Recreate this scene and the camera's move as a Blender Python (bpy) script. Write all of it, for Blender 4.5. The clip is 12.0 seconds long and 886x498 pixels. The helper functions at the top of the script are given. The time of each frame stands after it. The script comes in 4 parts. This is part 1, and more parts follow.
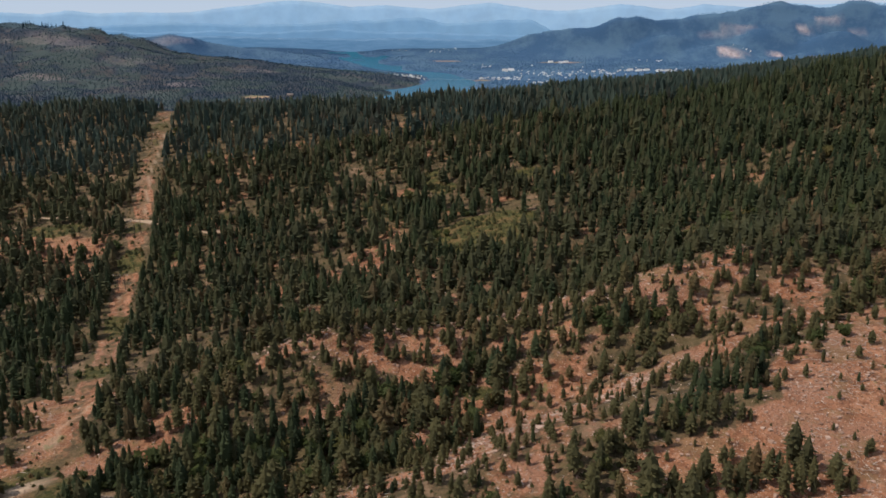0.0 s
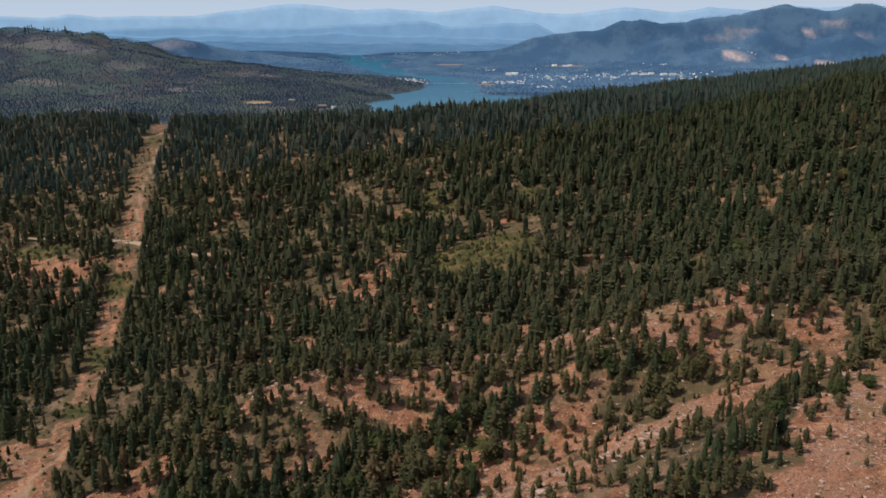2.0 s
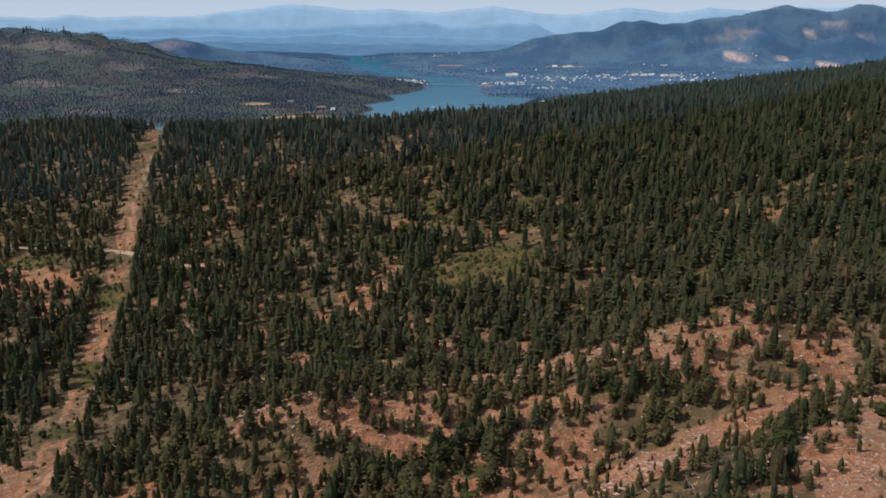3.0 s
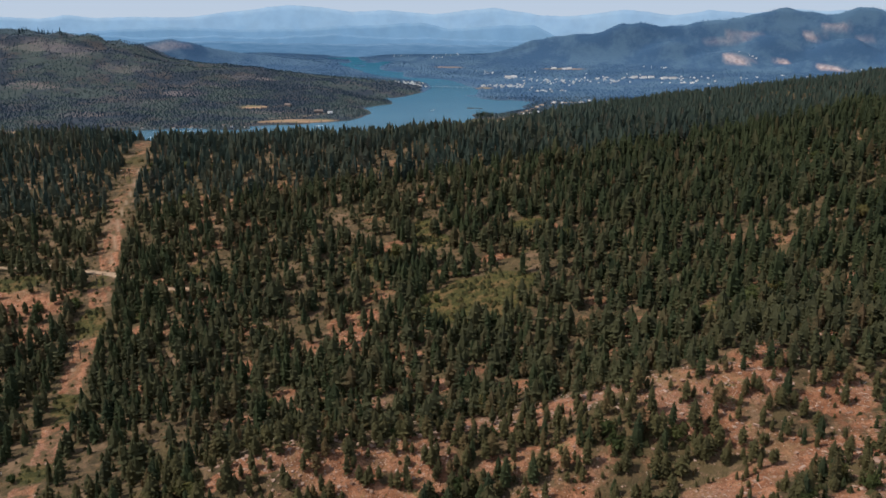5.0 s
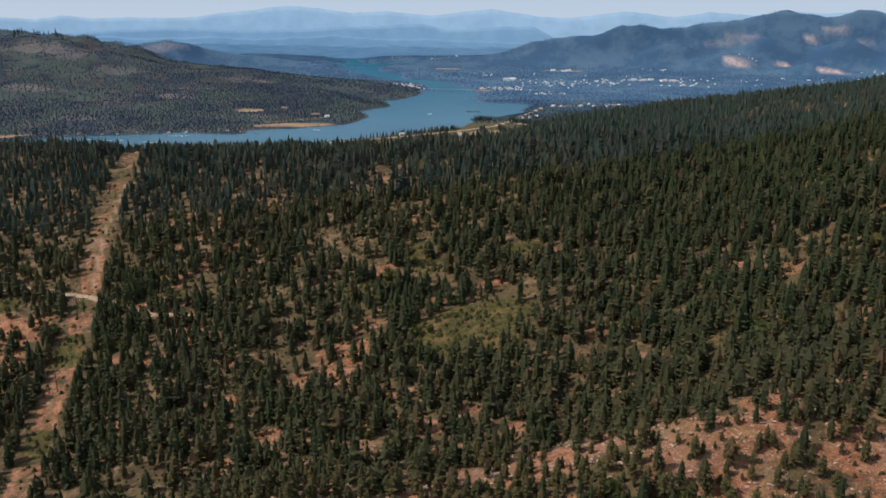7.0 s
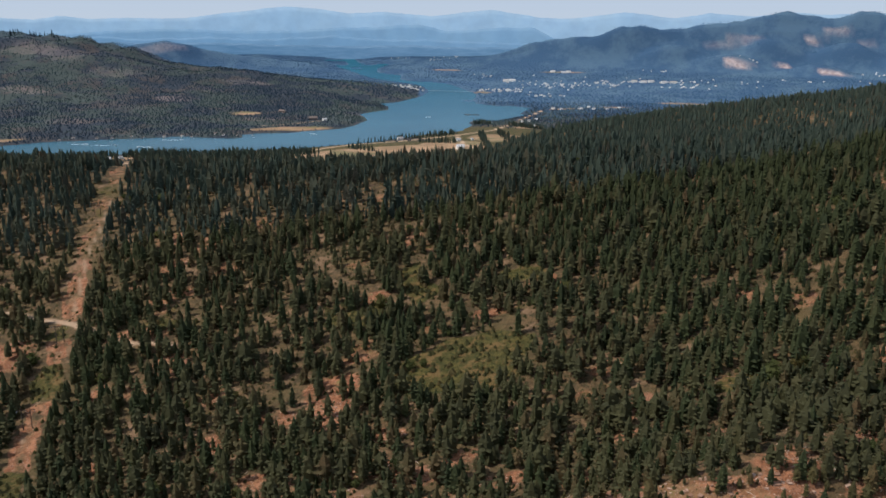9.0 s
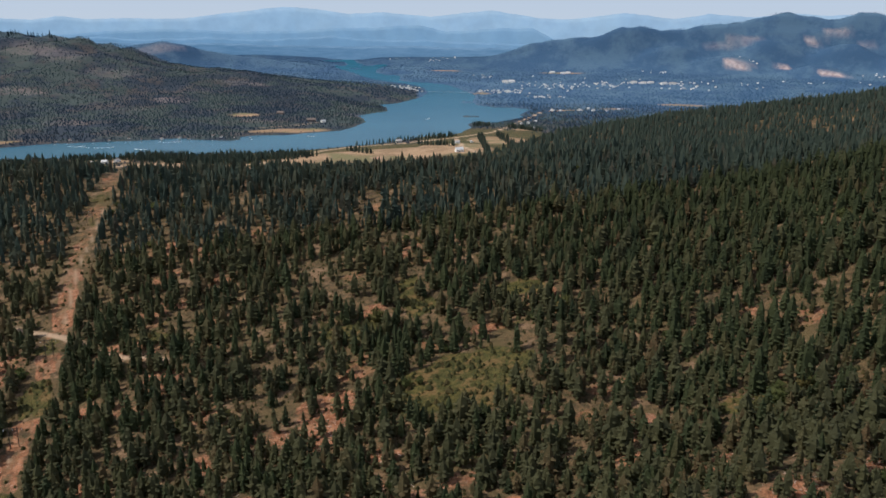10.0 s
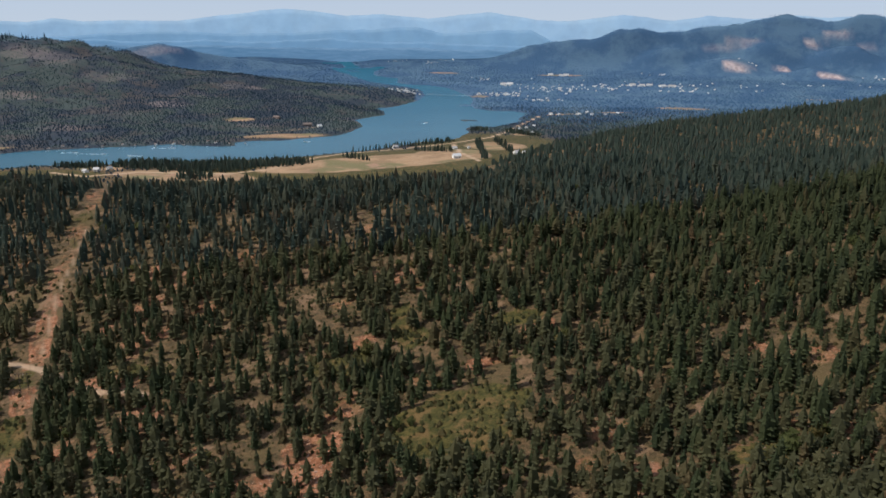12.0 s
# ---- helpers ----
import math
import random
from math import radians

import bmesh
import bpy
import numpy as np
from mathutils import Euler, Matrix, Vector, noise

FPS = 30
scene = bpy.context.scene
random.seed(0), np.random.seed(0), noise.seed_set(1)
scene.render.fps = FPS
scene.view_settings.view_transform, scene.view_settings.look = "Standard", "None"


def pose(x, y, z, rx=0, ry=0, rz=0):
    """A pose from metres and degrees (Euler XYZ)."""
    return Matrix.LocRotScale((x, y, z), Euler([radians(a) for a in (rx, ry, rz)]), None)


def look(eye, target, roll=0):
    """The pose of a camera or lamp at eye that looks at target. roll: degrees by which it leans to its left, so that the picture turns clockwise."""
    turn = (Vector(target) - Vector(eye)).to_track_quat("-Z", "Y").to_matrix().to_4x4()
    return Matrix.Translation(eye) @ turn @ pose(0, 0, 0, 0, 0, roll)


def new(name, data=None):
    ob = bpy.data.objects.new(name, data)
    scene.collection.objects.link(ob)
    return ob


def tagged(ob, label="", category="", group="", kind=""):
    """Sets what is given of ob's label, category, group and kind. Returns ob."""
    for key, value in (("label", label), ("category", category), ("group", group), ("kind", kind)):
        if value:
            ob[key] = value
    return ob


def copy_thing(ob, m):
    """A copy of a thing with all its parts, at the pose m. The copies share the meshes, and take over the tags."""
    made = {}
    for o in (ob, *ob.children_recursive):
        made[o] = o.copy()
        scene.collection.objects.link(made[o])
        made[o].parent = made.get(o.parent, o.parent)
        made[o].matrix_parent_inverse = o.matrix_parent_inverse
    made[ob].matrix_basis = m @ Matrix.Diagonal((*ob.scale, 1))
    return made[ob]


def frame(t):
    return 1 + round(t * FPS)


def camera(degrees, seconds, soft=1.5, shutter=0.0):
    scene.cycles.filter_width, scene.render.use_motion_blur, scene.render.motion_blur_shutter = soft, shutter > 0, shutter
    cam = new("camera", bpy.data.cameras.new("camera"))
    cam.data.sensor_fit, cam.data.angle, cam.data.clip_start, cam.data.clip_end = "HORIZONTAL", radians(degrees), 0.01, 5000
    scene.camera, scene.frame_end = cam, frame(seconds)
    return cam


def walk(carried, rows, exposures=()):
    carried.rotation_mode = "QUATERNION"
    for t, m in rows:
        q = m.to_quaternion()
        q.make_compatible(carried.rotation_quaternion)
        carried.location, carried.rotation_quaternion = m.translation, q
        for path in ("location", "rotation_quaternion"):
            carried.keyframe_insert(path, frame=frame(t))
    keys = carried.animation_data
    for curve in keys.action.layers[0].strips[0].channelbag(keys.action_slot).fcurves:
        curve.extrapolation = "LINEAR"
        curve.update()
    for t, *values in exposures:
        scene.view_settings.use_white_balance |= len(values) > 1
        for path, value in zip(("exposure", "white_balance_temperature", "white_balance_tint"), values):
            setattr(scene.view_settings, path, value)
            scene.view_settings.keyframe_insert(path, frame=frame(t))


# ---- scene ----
cam = camera(58.8, 12.0, soft=1.6)
METRES, EYE, TILT, LEAN, TURN = 150.0, 200.0, -15.3, 0.0, 0.0
ROWS = [
    (0.0, 0.0, 0.0, 0.0, 0.0, 0.0, -0.0),
    (0.5, 0.0066, 0.0322, 0.0242, 0.13, 0.05, 0.02),
    (1.0, 0.0126, 0.064, 0.0484, 0.21, 0.1, 0.03),
    (1.5, 0.018, 0.0965, 0.0728, 0.25, 0.12, 0.01),
    (2.0, 0.0224, 0.1287, 0.0974, 0.28, 0.12, -0.03),
    (2.5, 0.0272, 0.1639, 0.1239, 0.29, 0.11, -0.06),
    (3.0, 0.0316, 0.194, 0.1468, 0.29, 0.1, -0.07),
    (5.0, 0.0483, 0.3234, 0.2464, 0.2, 0.09, -0.21),
    (5.5, 0.0529, 0.3586, 0.2737, 0.16, 0.08, -0.25),
    (6.0, 0.056, 0.3908, 0.299, 0.11, 0.06, -0.28),
    (6.5, 0.06, 0.4211, 0.3225, 0.13, 0.05, -0.31),
    (7.0, 0.0637, 0.454, 0.3481, 0.1, 0.07, -0.34),
    (9.0, 0.082, 0.5872, 0.4545, 0.07, 0.0, -0.39),
    (9.5, 0.0858, 0.6174, 0.4786, 0.05, -0.01, -0.41),
    (10.0, 0.0893, 0.6495, 0.5044, 0.02, -0.02, -0.43),
    (10.5, 0.0942, 0.6835, 0.5297, 0.01, -0.02, -0.42),
    (11.0, 0.0985, 0.716, 0.5555, -0.01, -0.03, -0.42),
    (11.5, 0.1034, 0.749, 0.5812, -0.05, -0.01, -0.4),
    (12.0, 0.1082, 0.7848, 0.6099, -0.08, -0.01, -0.38),
]
walk(cam, [(t, pose(0, 0, EYE, TILT, LEAN, TURN) @ pose(METRES * x, METRES * y, METRES * z, 90 + pitch, roll, yaw)) for t, x, y, z, yaw, pitch, roll in ROWS], [(0, 0.82), (12, 0.82)])

# ---- daylight: a high sun from the west side, a pale summer sky ----
SUN_HEIGHT, SUN_SIDE = 50.0, -100.0
world = bpy.data.worlds.new("sky")
scene.world = world
world.use_nodes = True
sky = world.node_tree.nodes.new("ShaderNodeTexSky")
sky.sky_type, sky.sun_disc = "NISHITA", False
sky.sun_elevation, sky.sun_rotation = radians(SUN_HEIGHT), radians(SUN_SIDE)
sky.air_density, sky.dust_density, sky.ozone_density, sky.altitude = 0.8, 0.25, 4.0, 2500
hazy = world.node_tree.nodes.new("ShaderNodeHueSaturation")
hazy.inputs["Saturation"].default_value = 1.25
even = world.node_tree.nodes.new("ShaderNodeGamma")
even.inputs["Gamma"].default_value = 0.5
world.node_tree.links.new(sky.outputs[0], even.inputs["Color"])
world.node_tree.links.new(even.outputs[0], hazy.inputs["Color"])
veil = world.node_tree.nodes.new("ShaderNodeMix")
veil.data_type = "RGBA"
veil.inputs[0].default_value, veil.inputs[7].default_value = 0.85, (1.30, 1.53, 1.92, 1.0)
world.node_tree.links.new(hazy.outputs[0], veil.inputs[6])
world.node_tree.links.new(veil.outputs[2], world.node_tree.nodes["Background"].inputs[0])
world.node_tree.nodes["Background"].inputs[1].default_value = 0.203
sun = new("sun", bpy.data.lights.new("sun", "SUN"))
sun.data.energy, sun.data.angle, sun.data.color = 2.5, radians(0.5), (1.0, 0.95, 0.88)
to_sun = Vector((math.sin(radians(SUN_SIDE)) * math.cos(radians(SUN_HEIGHT)), math.cos(radians(SUN_SIDE)) * math.cos(radians(SUN_HEIGHT)), math.sin(radians(SUN_HEIGHT))))
sun.matrix_world = look(to_sun * 900, (0, 0, 0))

# ---- materials ----
class Nodes:
    """A small builder of node materials."""

    def __init__(self, name, rough=0.8, metal=0.0):
        self.material = bpy.data.materials.new(name)
        self.material.use_nodes = True
        self.tree = self.material.node_tree
        self.shader = self.tree.nodes["Principled BSDF"]
        self.shader.inputs["Roughness"].default_value = rough
        self.shader.inputs["Metallic"].default_value = metal
        self.shader.inputs["Specular IOR Level"].default_value = 0.2

    def put(self, socket, value):
        if hasattr(value, "links"):
            self.tree.links.new(value, socket)
        elif isinstance(value, tuple):
            socket.default_value = (*value, 1.0) if len(value) == 3 and len(socket.default_value) == 4 else value
        else:
            socket.default_value = value

    def place(self):
        return self.tree.nodes.new("ShaderNodeNewGeometry").outputs["Position"]

    def noise(self, scale, detail=3.0, rough=0.55, at=None):
        n = self.tree.nodes.new("ShaderNodeTexNoise")
        n.inputs["Scale"].default_value, n.inputs["Detail"].default_value, n.inputs["Roughness"].default_value = scale, detail, rough
        self.tree.links.new(at or self.place(), n.inputs["Vector"])
        return n.outputs["Fac"]

    def cells(self, scale, at=None):
        n = self.tree.nodes.new("ShaderNodeTexVoronoi")
        n.inputs["Scale"].default_value = scale
        self.tree.links.new(at or self.place(), n.inputs["Vector"])
        return n

    def ramp(self, value, low, high):
        n = self.tree.nodes.new("ShaderNodeMapRange")
        n.interpolation_type = "SMOOTHSTEP"
        n.inputs["From Min"].default_value, n.inputs["From Max"].default_value = low, high
        self.put(n.inputs["Value"], value)
        return n.outputs["Result"]

    def mix(self, fac, a, b):
        n = self.tree.nodes.new("ShaderNodeMix")
        n.data_type = "RGBA"
        self.put(n.inputs[0], fac)
        self.put(n.inputs[6], a)
        self.put(n.inputs[7], b)
        return n.outputs[2]

    def sums(self, kind, a, b=0.0):
        n = self.tree.nodes.new("ShaderNodeMath")
        n.operation = kind
        self.put(n.inputs[0], a)
        self.put(n.inputs[1], b)
        return n.outputs[0]

    def attribute(self, name):
        n = self.tree.nodes.new("ShaderNodeAttribute")
        n.attribute_name = name
        return n

    def chance(self):
        return self.tree.nodes.new("ShaderNodeObjectInfo").outputs["Random"]

    def island(self):
        return self.tree.nodes.new("ShaderNodeNewGeometry").outputs["Random Per Island"]

    def colour(self, value):
        self.put(self.shader.inputs["Base Color"], value)
        return self

    def bump(self, value, strength, distance):
        n = self.tree.nodes.new("ShaderNodeBump")
        n.inputs["Strength"].default_value, n.inputs["Distance"].default_value = strength, distance
        self.put(n.inputs["Height"], value)
        self.tree.links.new(n.outputs[0], self.shader.inputs["Normal"])
        return self


def ground_material():
    """Forest floor, bare pink soil, meadow, dry field and gravel, by the cover painted on the sheet; distant ground
    takes a painted haze blue.
    """
    m = Nodes("ground_soil", 0.95)
    cover = m.tree.nodes.new("ShaderNodeSeparateColor")
    m.tree.links.new(m.attribute("cover").outputs["Color"], cover.inputs[0])
    wide, fine, grain = m.noise(0.03, 4), m.noise(0.22, 5, 0.65), m.noise(1.3, 4, 0.7)
    floor = m.mix(m.ramp(fine, 0.40, 0.62), (0.072, 0.050, 0.026), (0.150, 0.092, 0.046))
    floor = m.mix(m.ramp(m.noise(0.55, 5, 0.75), 0.52, 0.64), floor, (0.040, 0.040, 0.014))
    floor = m.mix(m.ramp(wide, 0.46, 0.66), floor, (0.108, 0.076, 0.034))
    floor = m.mix(m.ramp(m.noise(0.075, 5, 0.65), 0.54, 0.64), floor, (0.20, 0.122, 0.070))
    bare = m.mix(m.ramp(fine, 0.36, 0.66), (0.215, 0.084, 0.040), (0.40, 0.180, 0.096))
    bare = m.mix(m.ramp(wide, 0.52, 0.62), bare, (0.30, 0.138, 0.080))
    bare = m.mix(m.ramp(m.noise(0.6, 6, 0.8), 0.56, 0.68), bare, (0.50, 0.36, 0.27))
    bare = m.mix(m.ramp(grain, 0.55, 0.68), bare, (0.11, 0.058, 0.034))
    bare = m.mix(m.sums("MULTIPLY", m.ramp(m.noise(0.05, 5, 0.7), 0.50, 0.62), 0.6), bare, (0.190, 0.120, 0.058))
    bare = m.mix(m.sums("MULTIPLY", m.ramp(m.noise(0.085, 6, 0.75), 0.53, 0.62), 0.7), bare, (0.160, 0.066, 0.034))
    chips = m.cells(0.9)
    bare = m.mix(m.ramp(chips.outputs["Distance"], 0.20, 0.10), bare, (0.50, 0.37, 0.28))
    bare = m.mix(m.ramp(m.noise(0.9, 6, 0.85), 0.56, 0.63), bare, (0.085, 0.044, 0.025))
    bare = m.mix(m.ramp(m.noise(0.11, 4, 0.7), 0.60, 0.70), bare, (0.16, 0.13, 0.050))
    green = m.mix(m.ramp(fine, 0.42, 0.60), (0.056, 0.050, 0.014), (0.096, 0.078, 0.023))
    green = m.mix(m.ramp(m.noise(0.5, 4, 0.7), 0.48, 0.62), green, (0.032, 0.036, 0.010))
    green = m.mix(m.ramp(m.noise(0.13, 4, 0.7), 0.50, 0.62), green, (0.140, 0.088, 0.034))
    field = m.mix(m.ramp(m.noise(0.012, 4, 0.6), 0.42, 0.6), (0.26, 0.165, 0.095), (0.37, 0.235, 0.140))
    field = m.mix(m.ramp(m.noise(0.008, 4, 0.6), 0.50, 0.60), field, (0.170, 0.145, 0.070))
    field = m.mix(m.ramp(m.noise(0.011, 5, 0.7), 0.56, 0.66), field, (0.34, 0.20, 0.135))
    field = m.mix(m.sums("MULTIPLY", m.ramp(m.noise(0.12, 4, 0.7), 0.48, 0.64), 0.35), field, (0.14, 0.12, 0.065))
    mask = m.noise(0.16, 4, 0.7)

    def edge(channel):
        return m.ramp(m.sums("ADD", channel, m.sums("MULTIPLY", m.sums("SUBTRACT", mask, 0.5), 0.9)), 0.38, 0.62)

    base = m.mix(edge(cover.outputs["Red"]), floor, bare)
    base = m.mix(edge(cover.outputs["Green"]), base, green)
    base = m.mix(m.ramp(cover.outputs["Blue"], 0.35, 0.65), base, field)
    base = m.mix(m.ramp(m.attribute("track").outputs["Fac"], 0.1, 0.9), base, m.mix(fine, (0.38, 0.25, 0.16), (0.48, 0.34, 0.23)))
    # haze over the far hills and woods, painted into the ground as blue
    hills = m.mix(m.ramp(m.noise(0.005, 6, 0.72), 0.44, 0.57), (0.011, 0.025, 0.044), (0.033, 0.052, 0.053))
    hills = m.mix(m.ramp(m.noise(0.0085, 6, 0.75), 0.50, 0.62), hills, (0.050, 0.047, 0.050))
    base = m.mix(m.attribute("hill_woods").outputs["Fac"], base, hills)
    base = m.mix(m.attribute("haze_woods").outputs["Fac"], base, m.mix(m.ramp(m.noise(0.005, 6, 0.72), 0.42, 0.60), (0.032, 0.080, 0.152), (0.062, 0.120, 0.188)))
    base = m.mix(m.attribute("scar").outputs["Fac"], base, m.mix(m.ramp(m.noise(0.05, 5, 0.7), 0.38, 0.62), (0.38, 0.26, 0.22), (0.60, 0.46, 0.41)))
    level = m.sums("SUBTRACT", 1.0, m.sums("MAXIMUM", m.attribute("hill_woods").outputs["Fac"], m.attribute("haze_woods").outputs["Fac"]))
    m.colour(base).bump(m.sums("MULTIPLY", level, m.sums("ADD", grain, m.sums("MULTIPLY", fine, 2.5))), 1.0, 0.9)
    return m.material


def leaf_material(name, dark, light, dry, rough=0.75, stand=0.02, mixed=1.0, through_leaf=0.6):
    """Needles or leaves that differ from tree to tree and from bough to bough."""
    m = Nodes(name, rough)
    tint = m.sums("FRACT", m.sums("ADD", m.attribute("tint").outputs["Fac"], m.chance()))
    tone = m.mix(m.sums("MULTIPLY", m.ramp(tint, 0.05, 0.85), mixed), dark, light)
    tone = m.mix(m.sums("MULTIPLY", m.ramp(tint, 0.80, 0.97), mixed), tone, dry)
    tone = m.mix(m.sums("MULTIPLY", m.island(), 0.45 * mixed), tone, light)
    tone = m.mix(m.ramp(m.noise(1.8, 3, 0.7), 0.45, 0.7), tone, dark)
    tone = m.mix(m.sums("MULTIPLY", m.ramp(m.noise(stand, 5, 0.65), 0.42, 0.62), 0.6 + 0.35 * (1 - mixed)), tone, light)
    if mixed < 1:
        tone = m.mix(m.ramp(m.noise(0.005, 6, 0.72), 0.44, 0.57), dark, light)
        tone = m.mix(m.sums("MULTIPLY", m.ramp(m.noise(stand * 0.8, 6, 0.75), 0.54, 0.66), 0.75), tone, dry)
        tone = m.mix(m.sums("MULTIPLY", m.ramp(tint, 0.3, 1.0), 0.5), tone, tuple(0.8 * v for v in dark))
    m.colour(tone)
    m.shader.inputs["Specular IOR Level"].default_value = 0.15
    glow, both = m.tree.nodes.new("ShaderNodeBsdfTranslucent"), m.tree.nodes.new("ShaderNodeMixShader")
    m.put(glow.inputs["Color"], tone)
    both.inputs[0].default_value = through_leaf
    m.tree.links.new(m.shader.outputs[0], both.inputs[1])
    m.tree.links.new(glow.outputs[0], both.inputs[2])
    m.tree.links.new(both.outputs[0], m.tree.nodes["Material Output"].inputs["Surface"])
    return m.material


def plain_material(name, a, b, scale, rough=0.8, metal=0.0, relief=0.0):
    m = Nodes(name, rough, metal)
    n = m.noise(scale, 4, 0.6)
    m.colour(m.mix(m.ramp(n, 0.35, 0.65), a, b))
    if relief:
        m.bump(n, 0.6, relief)
    return m.material


def varied_material(name, a, b, scale, rough=0.85):
    """Pieces of one kind that differ from each other."""
    m = Nodes(name, rough)
    pick = m.sums("FRACT", m.sums("ADD", m.island(), m.chance()))
    m.colour(m.mix(m.sums("MULTIPLY", m.noise(scale, 3), 0.6), m.mix(pick, a, b), a))
    return m.material


def water_material():
    m = Nodes("lake_water", 0.2)
    m.colour(m.mix(m.ramp(m.noise(0.004, 3), 0.35, 0.65), (0.010, 0.078, 0.122), (0.016, 0.094, 0.140)))
    m.shader.inputs["IOR"].default_value, m.shader.inputs["Specular IOR Level"].default_value = 1.33, 0.11
    return m.material


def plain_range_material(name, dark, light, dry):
    """A wooded plain and low hills many kilometres off, on an upright backdrop: bands of forest, clearings and pale
    fields, with haze painted as blue emission.
    """
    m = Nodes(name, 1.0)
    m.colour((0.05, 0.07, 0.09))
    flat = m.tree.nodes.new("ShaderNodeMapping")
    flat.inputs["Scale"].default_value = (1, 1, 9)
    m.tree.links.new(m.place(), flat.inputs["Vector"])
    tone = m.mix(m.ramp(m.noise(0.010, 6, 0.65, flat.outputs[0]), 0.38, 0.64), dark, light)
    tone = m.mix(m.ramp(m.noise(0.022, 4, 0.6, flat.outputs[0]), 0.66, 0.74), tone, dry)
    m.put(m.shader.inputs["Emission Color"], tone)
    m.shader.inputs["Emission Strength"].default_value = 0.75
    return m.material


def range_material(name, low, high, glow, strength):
    """A far range; the bright air of many kilometres is painted on as blue emission."""
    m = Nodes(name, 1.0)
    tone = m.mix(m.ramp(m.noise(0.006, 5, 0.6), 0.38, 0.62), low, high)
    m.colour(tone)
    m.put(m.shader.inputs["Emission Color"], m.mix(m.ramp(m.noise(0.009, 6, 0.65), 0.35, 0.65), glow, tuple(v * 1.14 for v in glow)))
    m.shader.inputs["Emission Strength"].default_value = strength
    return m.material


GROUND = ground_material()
FIR = leaf_material("fir_needles", (0.045, 0.059, 0.031), (0.084, 0.099, 0.044), (0.155, 0.105, 0.052))
PINE = leaf_material("pine_needles", (0.071, 0.073, 0.040), (0.119, 0.116, 0.055), (0.200, 0.125, 0.067))
BROADLEAF = leaf_material("broad_leaves", (0.044, 0.060, 0.021), (0.114, 0.124, 0.044), (0.210, 0.150, 0.056))
# needles across the lake carry distance haze as a blue base tint
FAR_HAZED_FIR = leaf_material("far_hazed_needles", (0.015, 0.033, 0.055), (0.038, 0.064, 0.062), (0.058, 0.060, 0.060), stand=0.009, mixed=0.35, through_leaf=0.12)
HAZE_BLUE_FIR = leaf_material("haze_blue_needles", (0.038, 0.091, 0.165), (0.063, 0.123, 0.189), (0.087, 0.128, 0.173), stand=0.006, mixed=0.25, through_leaf=0.12)
# fir and pine again, lightened and blued: haze put into the colour
HAZED_FIR = leaf_material("hazed_fir_needles", (0.058, 0.084, 0.072), (0.094, 0.122, 0.092), (0.140, 0.112, 0.080))
HAZED_PINE = leaf_material("hazed_pine_needles", (0.080, 0.093, 0.070), (0.120, 0.128, 0.086), (0.170, 0.122, 0.082))
DRY_PINE = leaf_material("dry_pine_needles", (0.086, 0.080, 0.038), (0.149, 0.130, 0.056), (0.227, 0.132, 0.067))
SCRUB = leaf_material("scrub_leaves", (0.050, 0.054, 0.024), (0.113, 0.106, 0.043), (0.205, 0.124, 0.056))
BARK = plain_material("bark", (0.075, 0.050, 0.034), (0.150, 0.095, 0.062), 2.0, 0.9)
DEAD_WOOD = varied_material("bleached_wood", (0.16, 0.11, 0.08), (0.62, 0.52, 0.44), 1.5)
STONE = varied_material("granite", (0.20, 0.105, 0.066), (0.48, 0.34, 0.26), 1.0)
POLE_WOOD = plain_material("weathered_pole", (0.045, 0.034, 0.026), (0.085, 0.065, 0.050), 1.0, 0.9)
PORCELAIN = plain_material("insulator_grey", (0.35, 0.36, 0.36), (0.45, 0.45, 0.45), 3.0, 0.4)
WATER = water_material()
FOAM = plain_material("foam", (0.55, 0.65, 0.70), (0.75, 0.80, 0.82), 0.4, 0.7)
WALL_PAINT = varied_material("house_paint", (0.62, 0.58, 0.52), (0.82, 0.82, 0.80), 0.3)
ROOF = varied_material("roofing", (0.30, 0.28, 0.27), (0.66, 0.66, 0.67), 0.3, 0.6)
BROWN_ROOF = varied_material("brown_roofing", (0.12, 0.095, 0.085), (0.20, 0.155, 0.135), 0.3, 0.7)
HULL = plain_material("boat_hull", (0.75, 0.76, 0.78), (0.82, 0.82, 0.82), 1.0, 0.35)
DARK_GLASS = plain_material("dark_glass", (0.03, 0.04, 0.05), (0.05, 0.06, 0.07), 1.0, 0.1)
CONCRETE = plain_material("bridge_concrete", (0.20, 0.22, 0.24), (0.28, 0.30, 0.31), 0.5, 0.85)
# emission stands in for the haze in front of each range
MID_RANGE = range_material("haze_glow_hills", (0.05, 0.07, 0.09), (0.07, 0.09, 0.10), (0.108, 0.208, 0.335), 0.72)
FOOT_RANGE = plain_range_material("haze_glow_plain", (0.052, 0.125, 0.225), (0.082, 0.165, 0.275), (0.165, 0.225, 0.310))
RIDGE_RANGE = range_material("haze_glow_ridges", (0.05, 0.07, 0.09), (0.06, 0.08, 0.10), (0.088, 0.180, 0.298), 0.74)
FAR_RANGE = range_material("haze_glow_mountains", (0.08, 0.09, 0.10), (0.10, 0.11, 0.11), (0.180, 0.312, 0.475), 0.60)

# ---- the lie of the land: metres, the lake's surface is z = 0 ----
def lattice(i, j, seed):
    n = (i * 374761393 + j * 668265263 + seed * 974634541) & 0xFFFFFFFF
    n = ((n ^ (n >> 13)) * 1274126177) & 0xFFFFFFFF
    return ((n ^ (n >> 16)) & 0xFFFFFF) / 0xFFFFFF


